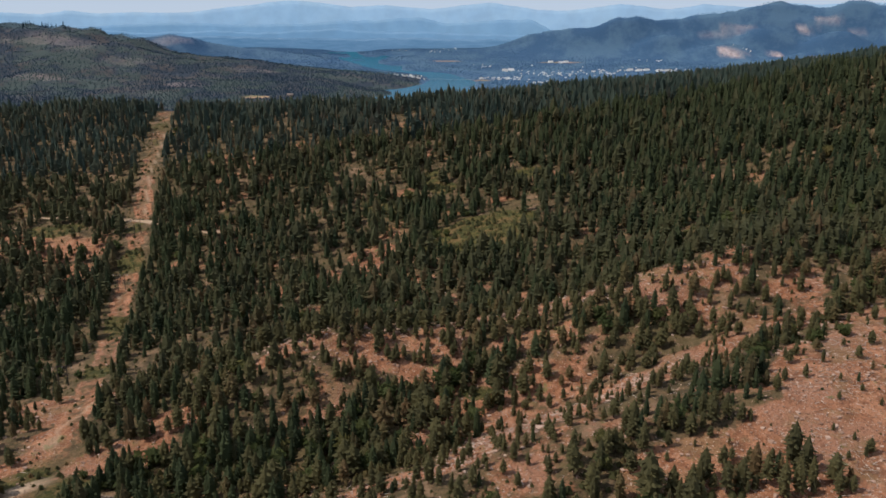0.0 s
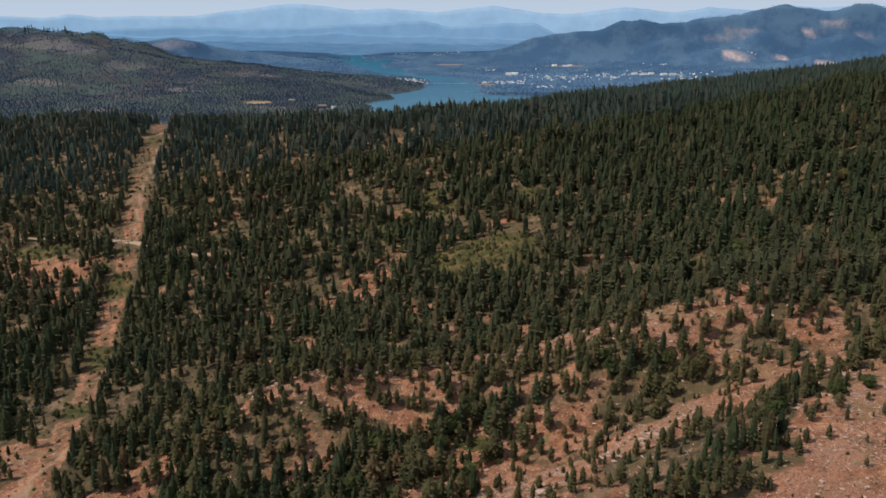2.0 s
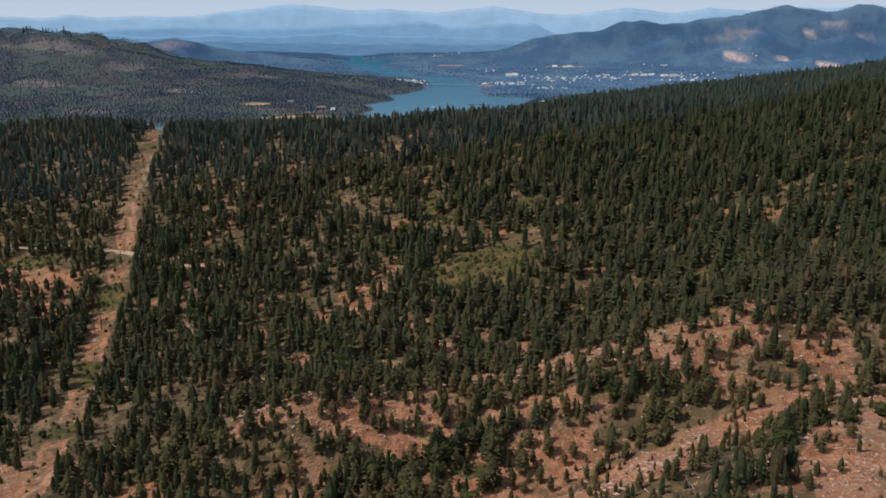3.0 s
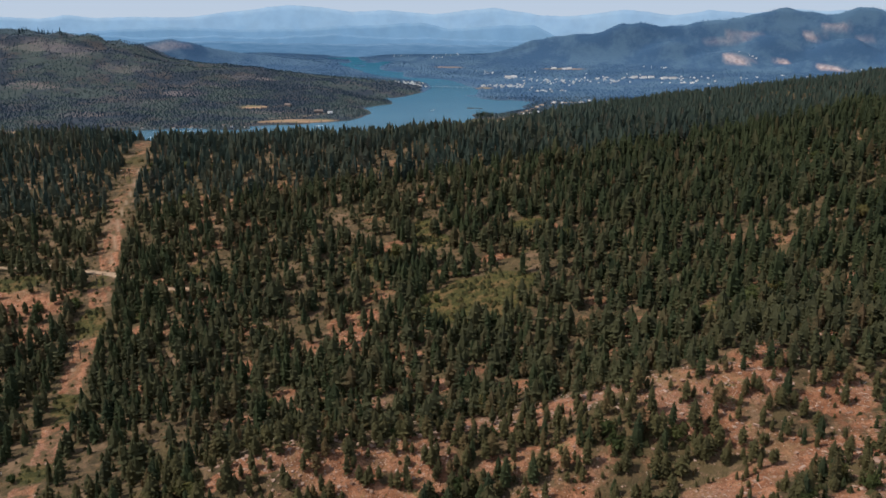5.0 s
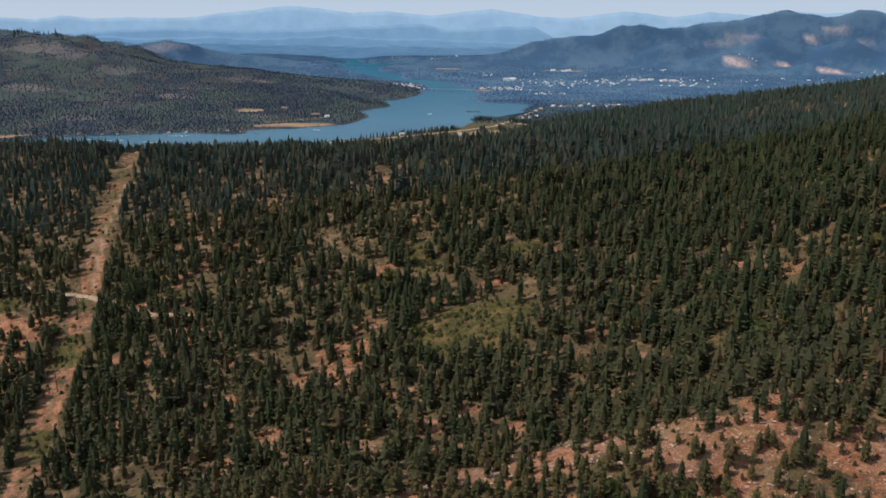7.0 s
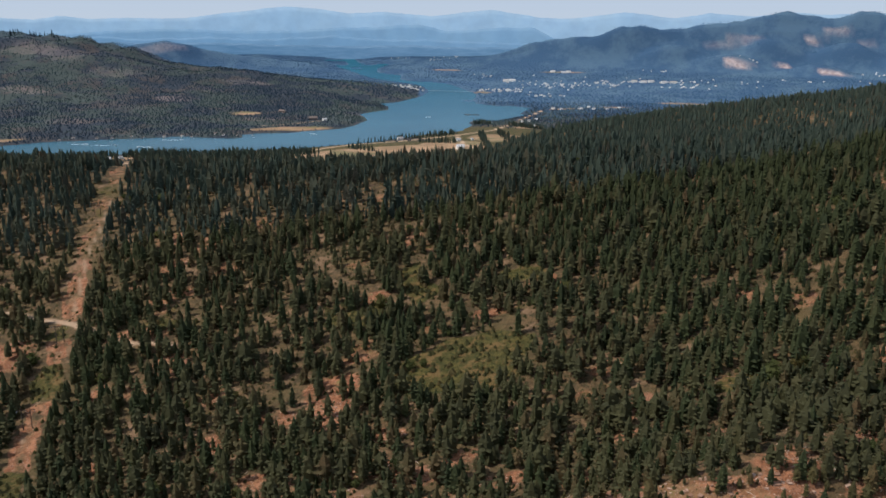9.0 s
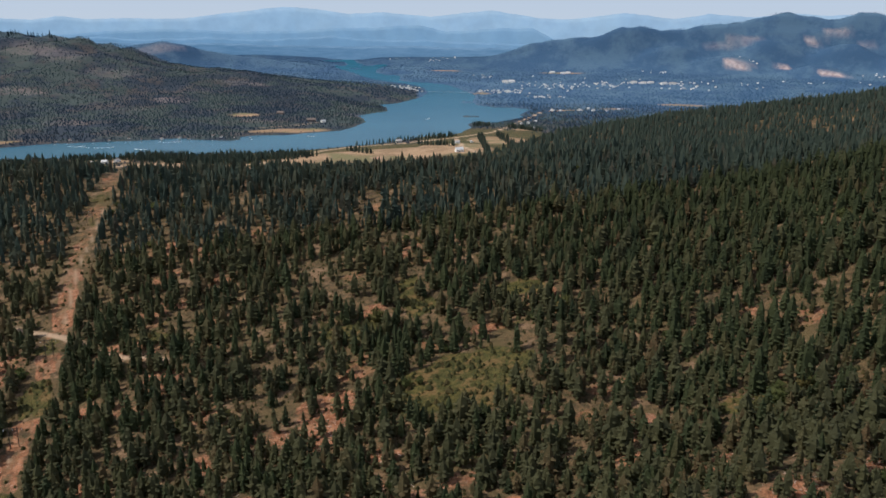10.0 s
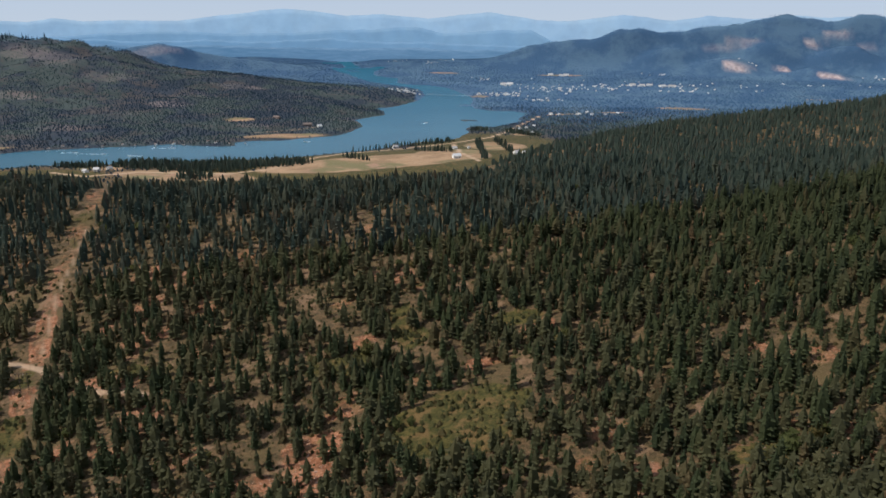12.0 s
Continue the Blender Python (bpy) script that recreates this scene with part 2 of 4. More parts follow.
def swell(x, y, size, seed=0, octaves=3):
    """Smooth noise from -1 to 1 with features of about that size."""
    total, weight, amount = 0.0, 0.0, 1.0
    for k in range(octaves):
        u, v = np.asarray(x, float) / size + 17.3 * k, np.asarray(y, float) / size - 9.1 * k
        i, j = np.floor(u).astype(np.int64), np.floor(v).astype(np.int64)
        a, b = u - i, v - j
        a, b = a * a * (3 - 2 * a), b * b * (3 - 2 * b)
        low = lattice(i, j, seed + k) * (1 - a) + lattice(i + 1, j, seed + k) * a
        high = lattice(i, j + 1, seed + k) * (1 - a) + lattice(i + 1, j + 1, seed + k) * a
        total = total + amount * (low * (1 - b) + high * b)
        weight, amount, size = weight + amount, amount * 0.5, size * 0.5
    return 2 * total / weight - 1


def step(low, high, v):
    s = np.clip((np.asarray(v, float) - low) / (high - low), 0, 1)
    return s * s * (3 - 2 * s)


def bell(u):
    u = np.abs(u)
    return np.where(u < 1, 2 / 3 - u * u + u ** 3 / 2, np.where(u < 2, (2 - u) ** 3 / 6, 0))


# broad heights of the near hill, every 200 m from (-600, -200)
HILL = [
    [55, 46, 43, 69, 99, 136, 180, 208, 230],
    [50, 25, 17, 53, 85, 115, 149, 188, 222],
    [56, 27, 31, 74, 93, 132, 161, 190, 219],
    [68, 11, 10, 45, 85, 174, 195, 206, 228],
    [79, 48, 84, 116, 156, 207, 213, 222, 254],
    [110, 144, 150, 158, 143, 151, 192, 235, 286],
    [88, 91, 69, 99, 158, 97, 155, 221, 273],
    [17, 23, 1, 8, 143, 145, 158, 200, 230],
    [-6, 1, -16, -30, 70, 142, 149, 177, 225],
    [3, 8, 9, -4, -14, 27, 77, 126, 224],
]
# rocky ribs and gullies: x, y, degrees, length, width, height
RIBS = [
    (-50, 322, 8, 60, 22, 22.6), (40, 236, 35, 70, 20, 10.9), (115, 240, 30, 60, 22, 10.1), (-40, 395, 5, 150, 35, 3.1),
    (10, 285, 20, 90, 22, -5.4), (85, 290, 30, 60, 18, -9.2), (110, 330, 20, 60, 25, 27.0), (-190, 330, 80, 120, 60, 4.8),
    (-110, 890, 4, 140, 50, -19.0), (150, 1060, 60, 90, 60, 6.0), (25, 805, 0, 90, 42, -8.5), (20, 712, 0, 90, 35, 3.0), (-385, 850, 0, 110, 60, 9.0),
]
# crests of the hills across the water: x, y, height, half-width
WEST_HILL = [(-2900, 3300, 330, 720), (-2220, 3271, 285, 700), (-1749, 3383, 228, 680), (-1638, 3384, 220, 670), (-1526, 3382, 211, 660), (-1377, 3339, 171, 650), (-1283, 3323, 157, 640), (-1189, 3306, 141, 620),
             (-1096, 3286, 121, 600), (-1021, 3258, 112, 600), (-948, 3200, 90, 520), (-875, 3150, 78, 500), (-790, 3060, 66, 480), (-707, 2980, 55, 450), (-608, 2900, 40, 420), (-420, 2820, 24, 360), (-250, 2780, 10, 300)]
WEST_KNOLL = [(-2681, 5988, 94, 420), (-2328, 5921, 105, 380), (-2149, 5883, 150, 340), (-1973, 5839, 174, 330), (-1837, 5779, 160, 330), (-1732, 5812, 126, 360), (-1439, 5893, 80, 420)]
EAST_HILL = [(800, 7300, 150, 300), (981, 7204, 188, 330), (1071, 6989, 204, 360), (1192, 6868, 232, 390), (1351, 6736, 268, 420), (1567, 6586, 290, 440), (1716, 6549, 264, 460), (1901, 6497, 274, 500), (2040, 6455, 307, 520),
             (2234, 6390, 337, 560), (2455, 6414, 383, 600), (2603, 6464, 409, 620), (2825, 6478, 435, 640), (2938, 6427, 399, 640), (3046, 6376, 386, 640), (3146, 6327, 417, 640), (3211, 6294, 436, 640), (3308, 6243, 403, 640), (3713, 6009, 434, 640)]
EAST_SPURS = [(1700, 6050, 170, 330), (1950, 5650, 120, 280), (2300, 5850, 210, 320), (2330, 5150, 70, 200), (2750, 5650, 190, 330), (3000, 5300, 120, 260), (1250, 6500, 150, 300)]

# the lake's outline on the plan, up the far shore and back along the near one
FAR_SHORE = [
    (-1500, 1500), (-940, 1830), (-901, 1874), (-852, 1903), (-798, 1924), (-742, 1945), (-685, 1966), (-630, 1998), (-572, 1982), (-488, 1967),
    (-471, 1987), (-486, 2036), (-460, 2068), (-380, 2083), (-319, 2141), (-254, 2191), (-228, 2291), (-213, 2400), (-231, 2488), (-255, 2565),
    (-230, 2634), (-175, 2727), (-185, 2862), (-222, 2965), (-175, 3014), (-147, 3062), (-83, 3324), (-61, 3568), (-78, 3852), (-134, 4095),
    (-227, 4270), (-369, 4567), (-459, 4856), (-588, 5415), (-727, 5930), (-844, 6449), (-884, 6815), (-788, 6458), (-784, 6833), (-898, 7546),
    (-1112, 7670), (-1162, 8014), (-991, 8050), (-1013, 8649), (-1204, 10445),
]
NEAR_SHORE = [
    (-1010, 10500), (-952, 9909), (-989, 9359), (-894, 8263), (-754, 7261), (-586, 6613), (-536, 7014), (-452, 6894), (-479, 5969), (-442, 5436),
    (-347, 5143), (-253, 5015), (-236, 4527), (-174, 4375), (-83, 4335), (34, 4158), (96, 3757), (139, 3522), (139, 3343), (119, 3131), (126, 2992),
    (195, 2890), (254, 2894), (305, 2817), (250, 2632), (263, 2582), (211, 2485), (156, 2394), (100, 2419), (83, 2349), (88, 2283), (58, 2161),
    (26, 2093), (-30, 2080), (-69, 2016), (-107, 1976), (-155, 1918), (-196, 1890), (-259, 1845), (-302, 1810), (-433, 1758), (-504, 1725),
    (-597, 1743), (-637, 1713), (-692, 1682), (-790, 1678), (-835, 1636), (-1300, 1350),
]
LAKE = FAR_SHORE + NEAR_SHORE
ISLANDS = [(-838, 6823, 60), (-638, 6044, 55), (-620, 6732, 70), (83, 2571, 16), (111, 2573, 15), (97, 3105, 22)]


def ridge(x, y, crest):
    """Height of a hill along a crest line."""
    best = np.zeros(np.shape(x))
    for (ax, ay, az, aw), (bx, by, bz, bw) in zip(crest, crest[1:]):
        s = np.clip(((x - ax) * (bx - ax) + (y - ay) * (by - ay)) / ((bx - ax) ** 2 + (by - ay) ** 2), 0, 1)
        away = np.hypot(x - ax - s * (bx - ax), y - ay - s * (by - ay))
        best = np.maximum(best, (az + s * (bz - az)) * np.exp(-(away / (aw + s * (bw - aw))) ** 1.6))
    return best


def offshore(x, y):
    """Metres from the shoreline, positive on land."""
    x, y = np.asarray(x, float), np.asarray(y, float)
    inside, away = np.zeros(x.shape, bool), np.full(x.shape, 1e9)
    for (ax, ay), (bx, by) in zip(LAKE, LAKE[1:] + LAKE[:1]):
        s = np.clip(((x - ax) * (bx - ax) + (y - ay) * (by - ay)) / ((bx - ax) ** 2 + (by - ay) ** 2), 0, 1)
        away = np.minimum(away, np.hypot(x - ax - s * (bx - ax), y - ay - s * (by - ay)))
        if ay != by:
            inside ^= ((ay > y) != (by > y)) & (x < (bx - ax) * (y - ay) / (by - ay) + ax)
    land = np.where(inside, -away, away)
    for cx, cy, r in ISLANDS:
        land = np.maximum(land, (r - np.hypot((x - cx), (y - cy) * 0.6)) * 0.6)
    return land


def hill(x, y):
    x, y = np.asarray(x, float), np.asarray(y, float)
    z = np.zeros(x.shape)
    for j, row in enumerate(HILL):
        by = bell((y + 200) / 200 - j)
        for i, h in enumerate(row):
            z = z + h * by * bell((x + 600) / 200 - i)
    for cx, cy, turn, length, width, h in RIBS:
        c, s = math.cos(radians(turn)), math.sin(radians(turn))
        u, v = (x - cx) * c + (y - cy) * s, (y - cy) * c - (x - cx) * s
        z = z + h * np.exp(-0.5 * (u / length) ** 2 - 0.5 * (v / width) ** 2)
    window = step(-900, -560, x) * (1 - step(1000, 1500, x)) * step(-420, -150, y) * (1 - step(1480, 1720, y))
    return z * window


def land(x, y):
    """Height of the ground."""
    x, y = np.asarray(x, float), np.asarray(y, float)
    shore = offshore(x, y) + 6 * swell(x, y, 40, 5)
    flat = np.clip(shore * 0.09, -5, 3) + 1.5 * step(0, 400, shore) * swell(x, y, 300, 3)
    away = step(0, 260, shore)
    west = ridge(x, y, WEST_HILL) * (1 + 0.16 * swell(x, y, 330, 11) + 0.38 * (0.2 - np.abs(swell(x, y, 190, 16))))
    far = np.maximum.reduce([west, ridge(x, y, WEST_KNOLL), ridge(x, y, EAST_HILL) * (1 + 0.10 * swell(x, y, 500, 12) + 0.24 * (0.12 - np.abs(swell(x, y, 420, 17))))])
    for cx, cy, h, r in EAST_SPURS:
        far = np.maximum(far, h * np.exp(-(np.hypot(x - cx, y - cy) / r) ** 2) * (1 + 0.15 * swell(x, y, 200, 13)))
    far = far + step(5200, 8500, y) * 26 * (1 + swell(x, y, 900, 14)) * away + step(3300, 4200, y) * 5 * (1 + swell(x, y, 420, 15)) * away
    near = hill(x, y)
    rough = step(10, 40, near) * (3.2 * swell(x, y, 60, 21) + 1.3 * swell(x, y, 14, 22) + 1.6 * step(0, 60, 420 - y) * (0.5 - np.abs(swell(x, y, 34, 23, 4))))
    base = near + rough - 9 * (1 - step(1, 9, near))
    return np.maximum(flat, base) + far * away


# camera position halfway along its path, the centre of the squeeze
MID_EYE = np.array((8.0, 70.0, 230.0))


def drawn_in(p):
    """The valley past three kilometres, squeezed along sight lines to fit the camera's view, so that the whole of it
    lies within five.
    """
    p = np.asarray(p, float)
    way = p - MID_EYE
    d = np.linalg.norm(way, axis=-1, keepdims=True)
    near = np.where(d < 3000, d, 3000 + 1750 * (1 - np.exp(-np.maximum(d - 3000, 0) / 1750)))
    return MID_EYE + way * near / np.maximum(d, 1e-6)


def stand(x, y, lift=0.0):
    """The place on the ground over a point of the plan."""
    return Vector(drawn_in(np.array([x, y, float(land(np.array([x]), np.array([y]))[0]) + lift])))


# ---- helpers for meshes ----
def mesh_from(name, verts, faces, materials, slots=None, smooth=False):
    """A mesh of triangles or quads (arrays), quick to make."""
    me = bpy.data.meshes.new(name)
    verts, faces = np.asarray(verts, np.float32), np.asarray(faces, np.int32)
    n, k = faces.shape
    me.vertices.add(len(verts))
    me.vertices.foreach_set("co", verts.ravel())
    me.loops.add(n * k)
    me.loops.foreach_set("vertex_index", faces.ravel())
    me.polygons.add(n)
    me.polygons.foreach_set("loop_start", np.arange(0, n * k, k, dtype=np.int32))
    for material in materials:
        me.materials.append(material)
    if slots is not None:
        me.polygons.foreach_set("material_index", np.asarray(slots, np.int32))
    me.update(calc_edges=True)
    me.polygons.foreach_set("use_smooth", np.full(n, smooth))
    return me


def part(name, bm, material, parent, label=""):
    """One mesh object under a thing or a part."""
    me = bpy.data.meshes.new(name)
    bm.to_mesh(me)
    bm.free()
    me.materials.append(material)
    ob = new(name, me)
    ob.parent = parent
    return tagged(ob, label)


def thing(name, label, category, group="", place=None, kind=""):
    ob = tagged(new(name), label, category, group, kind)
    if place is not None:
        ob.matrix_world = place
    return ob


def box(bm, size, m=None, bevel=0.0):
    made = bmesh.ops.create_cube(bm, size=1, matrix=(m or Matrix()) @ Matrix.Diagonal((*size, 1)))
    if bevel:
        bmesh.ops.bevel(bm, geom=list({e for v in made["verts"] for e in v.link_edges}), offset=bevel, segments=1, affect="EDGES")
    return bm


def rod(bm, a, b, r1, r2, sides=8):
    a, b = Vector(a), Vector(b)
    m = Matrix.Translation((a + b) / 2) @ (b - a).to_track_quat("Z", "Y").to_matrix().to_4x4()
    bmesh.ops.create_cone(bm, cap_ends=True, segments=sides, radius1=r1, radius2=r2, depth=(b - a).length, matrix=m)
    return bm


# ---- cover of the ground ----
# bare soil and rock: x, y, half-length, half-width, degrees
BARE = [
    (120, 205, 75, 24, 20), (140, 240, 40, 28, 35), (168, 272, 34, 22, 38), (75, 203, 26, 10, 15), (185, 250, 40, 40, 30), (-8, 219, 26, 9, 12), (18, 238, 20, 13, 30), (40, 250, 24, 15, 35), (70, 262, 24, 15, 25), (98, 278, 20, 11, 20),
    (128, 290, 22, 8, 8), (-60, 312, 22, 6, 5), (-30, 312, 24, 7, 12), (-5, 322, 14, 8, 30), (18, 340, 14, 8, 20), (40, 340, 30, 15, 0), (72, 344, 16, 10, 0), (98, 322, 20, 9, 5), (118, 324, 18, 8, 10), (-20, 302, 14, 5, 0), (-5, 298, 12, 5, 10), (40, 308, 22, 6, 0),
    (-45, 452, 14, 13, 0), (-38, 472, 8, 7, 0), (-126, 275, 22, 10, 10), (-108, 290, 18, 7, 10), (-176, 310, 10, 20, 10), (-186, 326, 14, 10, 0), (-143, 325, 8, 6, 0), (-294, 545, 34, 20, 0), (-262, 528, 20, 14, 0), (-162, 280, 9, 18, 0), (150, 318, 14, 8, 10),
]
# small openings in the woods: x, y, radius
GAPS = [
    (-319, 599, 18), (-118, 650, 9), (-152, 632, 9), (-159, 618, 8), (-131, 688, 8), (-79, 643, 8), (-36, 672, 12), (-45, 585, 9), (-20, 609, 9), (2, 590, 8), (-10, 566, 8),
    (-30, 501, 9), (6, 506, 9), (47, 602, 9), (60, 592, 7), (45, 515, 8), (91, 451, 9), (78, 432, 8), (183, 474, 9), (162, 434, 9), (140, 424, 8), (184, 423, 9),
    (265, 657, 10), (187, 862, 14), (237, 890, 20), (285, 927, 18), (193, 680, 7), (-281, 672, 10), (-161, 561, 10), (-298, 700, 9), (205, 386, 12),
]
# thinner wood with brown earth showing: x, y, radius
SPARSE = [
    (-46, 449, 16), (-43, 470, 14), (-29, 495, 10), (-180, 641, 12), (-148, 630, 12), (-114, 649, 8), (-175, 536, 12), (-249, 532, 18), (-245, 501, 12), (-106, 474, 9), (-95, 439, 9), (36, 515, 8),
    (69, 536, 9), (-10, 607, 10), (-26, 545, 8), (91, 450, 9), (96, 419, 10), (188, 475, 9), (170, 490, 7), (119, 381, 9), (89, 400, 8), (-14, 405, 10), (2, 396, 8), (-71, 452, 9), (-97, 504, 7),
    (-144, 582, 8), (-188, 587, 8), (-177, 493, 8), (-151, 432, 9), (166, 353, 10), (-4, 396, 8), (-27, 402, 8), (-53, 373, 7), (-70, 407, 7), (-90, 385, 7), (150, 327, 8), (182, 403, 7), (202, 419, 7), (275, 569, 7), (186, 539, 7), (-160, 540, 13), (-140, 508, 11), (-165, 575, 10), (-122, 556, 10), (-150, 488, 8), (-130, 600, 9), (-170, 610, 9), (10, 374, 9), (-30, 384, 9), (36, 382, 9), (-60, 395, 8), (62, 374, 8), (20, 404, 8), (-12, 430, 7),
]
# grassy openings: x, y, half-length, half-width
MEADOWS = [(22, 470, 36, 22), (44, 484, 16, 13), (-4, 550, 12, 12), (16, 290, 11, 5), (-152, 262, 22, 9), (-38, 527, 18, 7), (-12, 566, 10, 10), (57, 551, 12, 7), (150, 418, 18, 7), (-150, 545, 20, 7), (-285, 560, 20, 9)]
# dry fields of the valley: x, y, half-length, half-width, degrees
FIELDS = [
    (-130, 1730, 250, 85, 28), (40, 1850, 90, 80, 30), (140, 1990, 75, 70, 20), (235, 2217, 45, 26, 10), (-460, 1560, 150, 48, -10), (-645, 1637, 50, 22, 0), (-388, 2150, 110, 34, 20), (-560, 2395, 45, 30, 15),
    (878, 2982, 95, 46, -10), (420, 2755, 90, 16, 20), (590, 2825, 60, 18, 10), (22, 5588, 105, 110, 0), (775, 5384, 150, 110, 0), (1627, 3453, 120, 16, 0), (175, 3520, 40, 60, 20), (-1000, 1870, 60, 22, 30),
]
# logged and dug slopes across the water
SCARS = [
    (1944, 5441, 100, 80, 0.8), (2237, 5446, 60, 50, 0.8), (2350, 4940, 105, 60, 0.85), (2160, 6030, 165, 85, 0.24), (2606, 5965, 120, 32, 0.5), (2872, 6075, 160, 50, 0.34), (1949, 6029, 60, 60, 0.2), (2950, 5800, 70, 60, 0.2),
    (-835, 2640, 56, 75, 0.24), (-1560, 3140, 150, 70, 0.15), (-1390, 3100, 100, 100, 0.10), (-740, 3030, 110, 40, 0.16), (-1324, 2618, 80, 50, 0.13), (-976, 2199, 70, 50, 0.10), (-915, 2459, 60, 40, 0.09), (-839, 2802, 60, 60, 0.12),
    (-282, 2560, 50, 50, 0.12), (-500, 2300, 60, 40, 0.12), (-1950, 5667, 190, 90, 0.26), (-1150, 2950, 100, 60, 0.09),
]
CUT = [(-140, 200), (-150, 262), (-158, 300), (-168, 345), (-180, 395), (-191, 440), (-203, 482), (-216, 540), (-230, 592), (-246, 658), (-259, 722), (-280, 815), (-300, 900), (-360, 1150), (-480, 1520)]
TRACKS = [
    (1.6, 0.8, [(-320, 585), (-264, 579), (-229, 564), (-208, 554), (-189, 542), (-169, 531), (-143, 527)]),
    (1.4, 0.5, [(-222, 575), (-232, 605), (-240, 640), (-243, 672), (-252, 715)]),
    (1.5, 1.0, [(-260, 300), (-182, 266), (-165, 259), (-150, 254), (-133, 250), (-80, 236)]),
    (1.2, 0.5, [(-152, 272), (-160, 296), (-154, 320)]),
    (0.6, 1.0, [(-200, 459), (-197, 457), (-194, 452), (-193, 447)]),
    (4.5, 1.0, [(-711, 1584), (-631, 1546), (-547, 1595), (-385, 1582), (-314, 1641), (-250, 1793), (-187, 1865), (-90, 1918), (-15, 1984), (39, 2032), (141, 2151), (200, 2300), (330, 2700)]),
    (3.5, 1.0, [(39, 2020), (56, 1878), (95, 1759)]),
    (3.0, 0.8, [(-480, 2180), (-400, 2230), (-330, 2330)]),
]
TOWN = (640, 3900, 620, 520)


def to_line(x, y, line):
    away = np.full(np.shape(x), 1e9)
    for (ax, ay), (bx, by) in zip(line, line[1:]):
        s = np.clip(((x - ax) * (bx - ax) + (y - ay) * (by - ay)) / ((bx - ax) ** 2 + (by - ay) ** 2), 0, 1)
        away = np.minimum(away, np.hypot(x - ax - s * (bx - ax), y - ay - s * (by - ay)))
    return away


def patch(x, y, cx, cy, a, b, turn=0.0):
    """1 inside an oval with a soft, ragged edge."""
    c, s = math.cos(radians(turn)), math.sin(radians(turn))
    u, v = ((x - cx) * c + (y - cy) * s) / a, ((y - cy) * c - (x - cx) * s) / b
    return 1 - step(0.7, 1.25, np.sqrt(u * u + v * v))


def open_of(x, y):
    """Farmland of the valley floor, from 0 to 1."""
    return np.maximum.reduce([patch(x, y, -100, 1720, 460, 190, 28), patch(x, y, 130, 2030, 200, 230, 30), patch(x, y, -720, 1545, 130, 75)]) * step(1380, 1460, y)


def scar_of(x, y):
    """Open earth on the hills across the water, from 0 to 1."""
    dug = np.zeros(x.shape)
    for cx, cy, a, b, worn in SCARS:
        dug = np.maximum(dug, worn * step(0.3, 0.7, patch(x + 40 * swell(x, y, 120, 38), y + 30 * swell(x, y, 90, 39), cx, cy, a, b)) * np.clip(0.75 + 0.9 * swell(x, y, 55, 37), 0.2, 1))
    return dug


def cover_of(x, y):
    """Bare soil, meadow, field, track and cut, each from 0 to 1."""
    wx, wy = x + 5 * swell(x, y, 22, 31), y + 5 * swell(x, y, 22, 32)
    bare, green, field = np.zeros(x.shape), np.zeros(x.shape), np.zeros(x.shape)
    for b in BARE:
        bare = np.maximum(bare, patch(wx, wy, *b))
    bare = np.maximum(bare, (1 - step(330, 380, y)) * step(-110, -20, x) * (0.46 + 0.6 * swell(x, y, 26, 36)))
    for cx, cy, r in GAPS:
        bare = np.maximum(bare, 0.56 * patch(wx, wy, cx, cy, r * 1.0, r * 0.7))
        green = np.maximum(green, 0.46 * patch(wx, wy, cx + 3, cy - 2, r * 1.4, r))
    for cx, cy, r in SPARSE:
        bare = np.maximum(bare, 0.58 * patch(wx, wy, cx, cy, r * 1.3, r))
    for g in MEADOWS:
        green = np.maximum(green, patch(x + 11 * swell(x, y, 17, 41), y + 9 * swell(x, y, 17, 42), *g) * np.clip(1.15 + 0.9 * swell(x, y, 13, 43), 0, 1))
    for f in FIELDS:
        field = np.maximum(field, patch(x + 12 * swell(x, y, 60, 33), y + 12 * swell(x, y, 60, 34), *f))
    away = to_line(wx, wy, CUT)
    cut = 1 - step(6.0, 8.0, away)
    strips = np.maximum.reduce([step(486, 495, y) * (1 - step(516, 524, y)), step(540, 546, y) * (1 - step(556, 560, y)), step(402, 412, y) * (1 - step(430, 440, y)), 0.5 * step(690, 730, y), 0.7 * (1 - step(285, 305, y)), 0.45 * step(590, 640, y), 0.8 * (1 - step(362, 372, y)) * step(342, 352, y)])
    grass = np.maximum(strips * (0.85 + 0.7 * swell(x, y, 15, 35)), 0.4 * (1 - step(1.5, 3.5, np.abs(away - 1.5))))
    bare, green = np.maximum(bare, cut * (0.74 - 0.6 * grass)), np.maximum(green, cut * grass * 0.9)
    green = np.maximum(green, 0.9 * open_of(x, y))
    track = np.zeros(x.shape)
    for width, worn, line in TRACKS:
        track = np.maximum(track, worn * (1 - step(width * 0.6, width * 1.8, to_line(x, y, line))))
    return bare, green, field, track, cut


# ---- the ground: one sheet from under the camera to the foot of the mountains ----
bearings = np.radians(np.concatenate([np.arange(-180, -36, 4.0), np.arange(-36, 36, 0.34), np.arange(36, 180.1, 4.0)]))
reach = [0.5, 30, 60, 90, 110]
while reach[-1] < 13000:
    r = reach[-1]
    reach.append(r + (2.6 if r < 450 else 4.0 if r < 1000 else 9.0 if r < 2200 else 15.0 if r < 3200 else r * 0.015))
reach = np.array(reach)
sweep, far_out = np.meshgrid(bearings, reach)
gx, gy = 8 + np.sin(sweep) * far_out, 60 + np.cos(sweep) * far_out
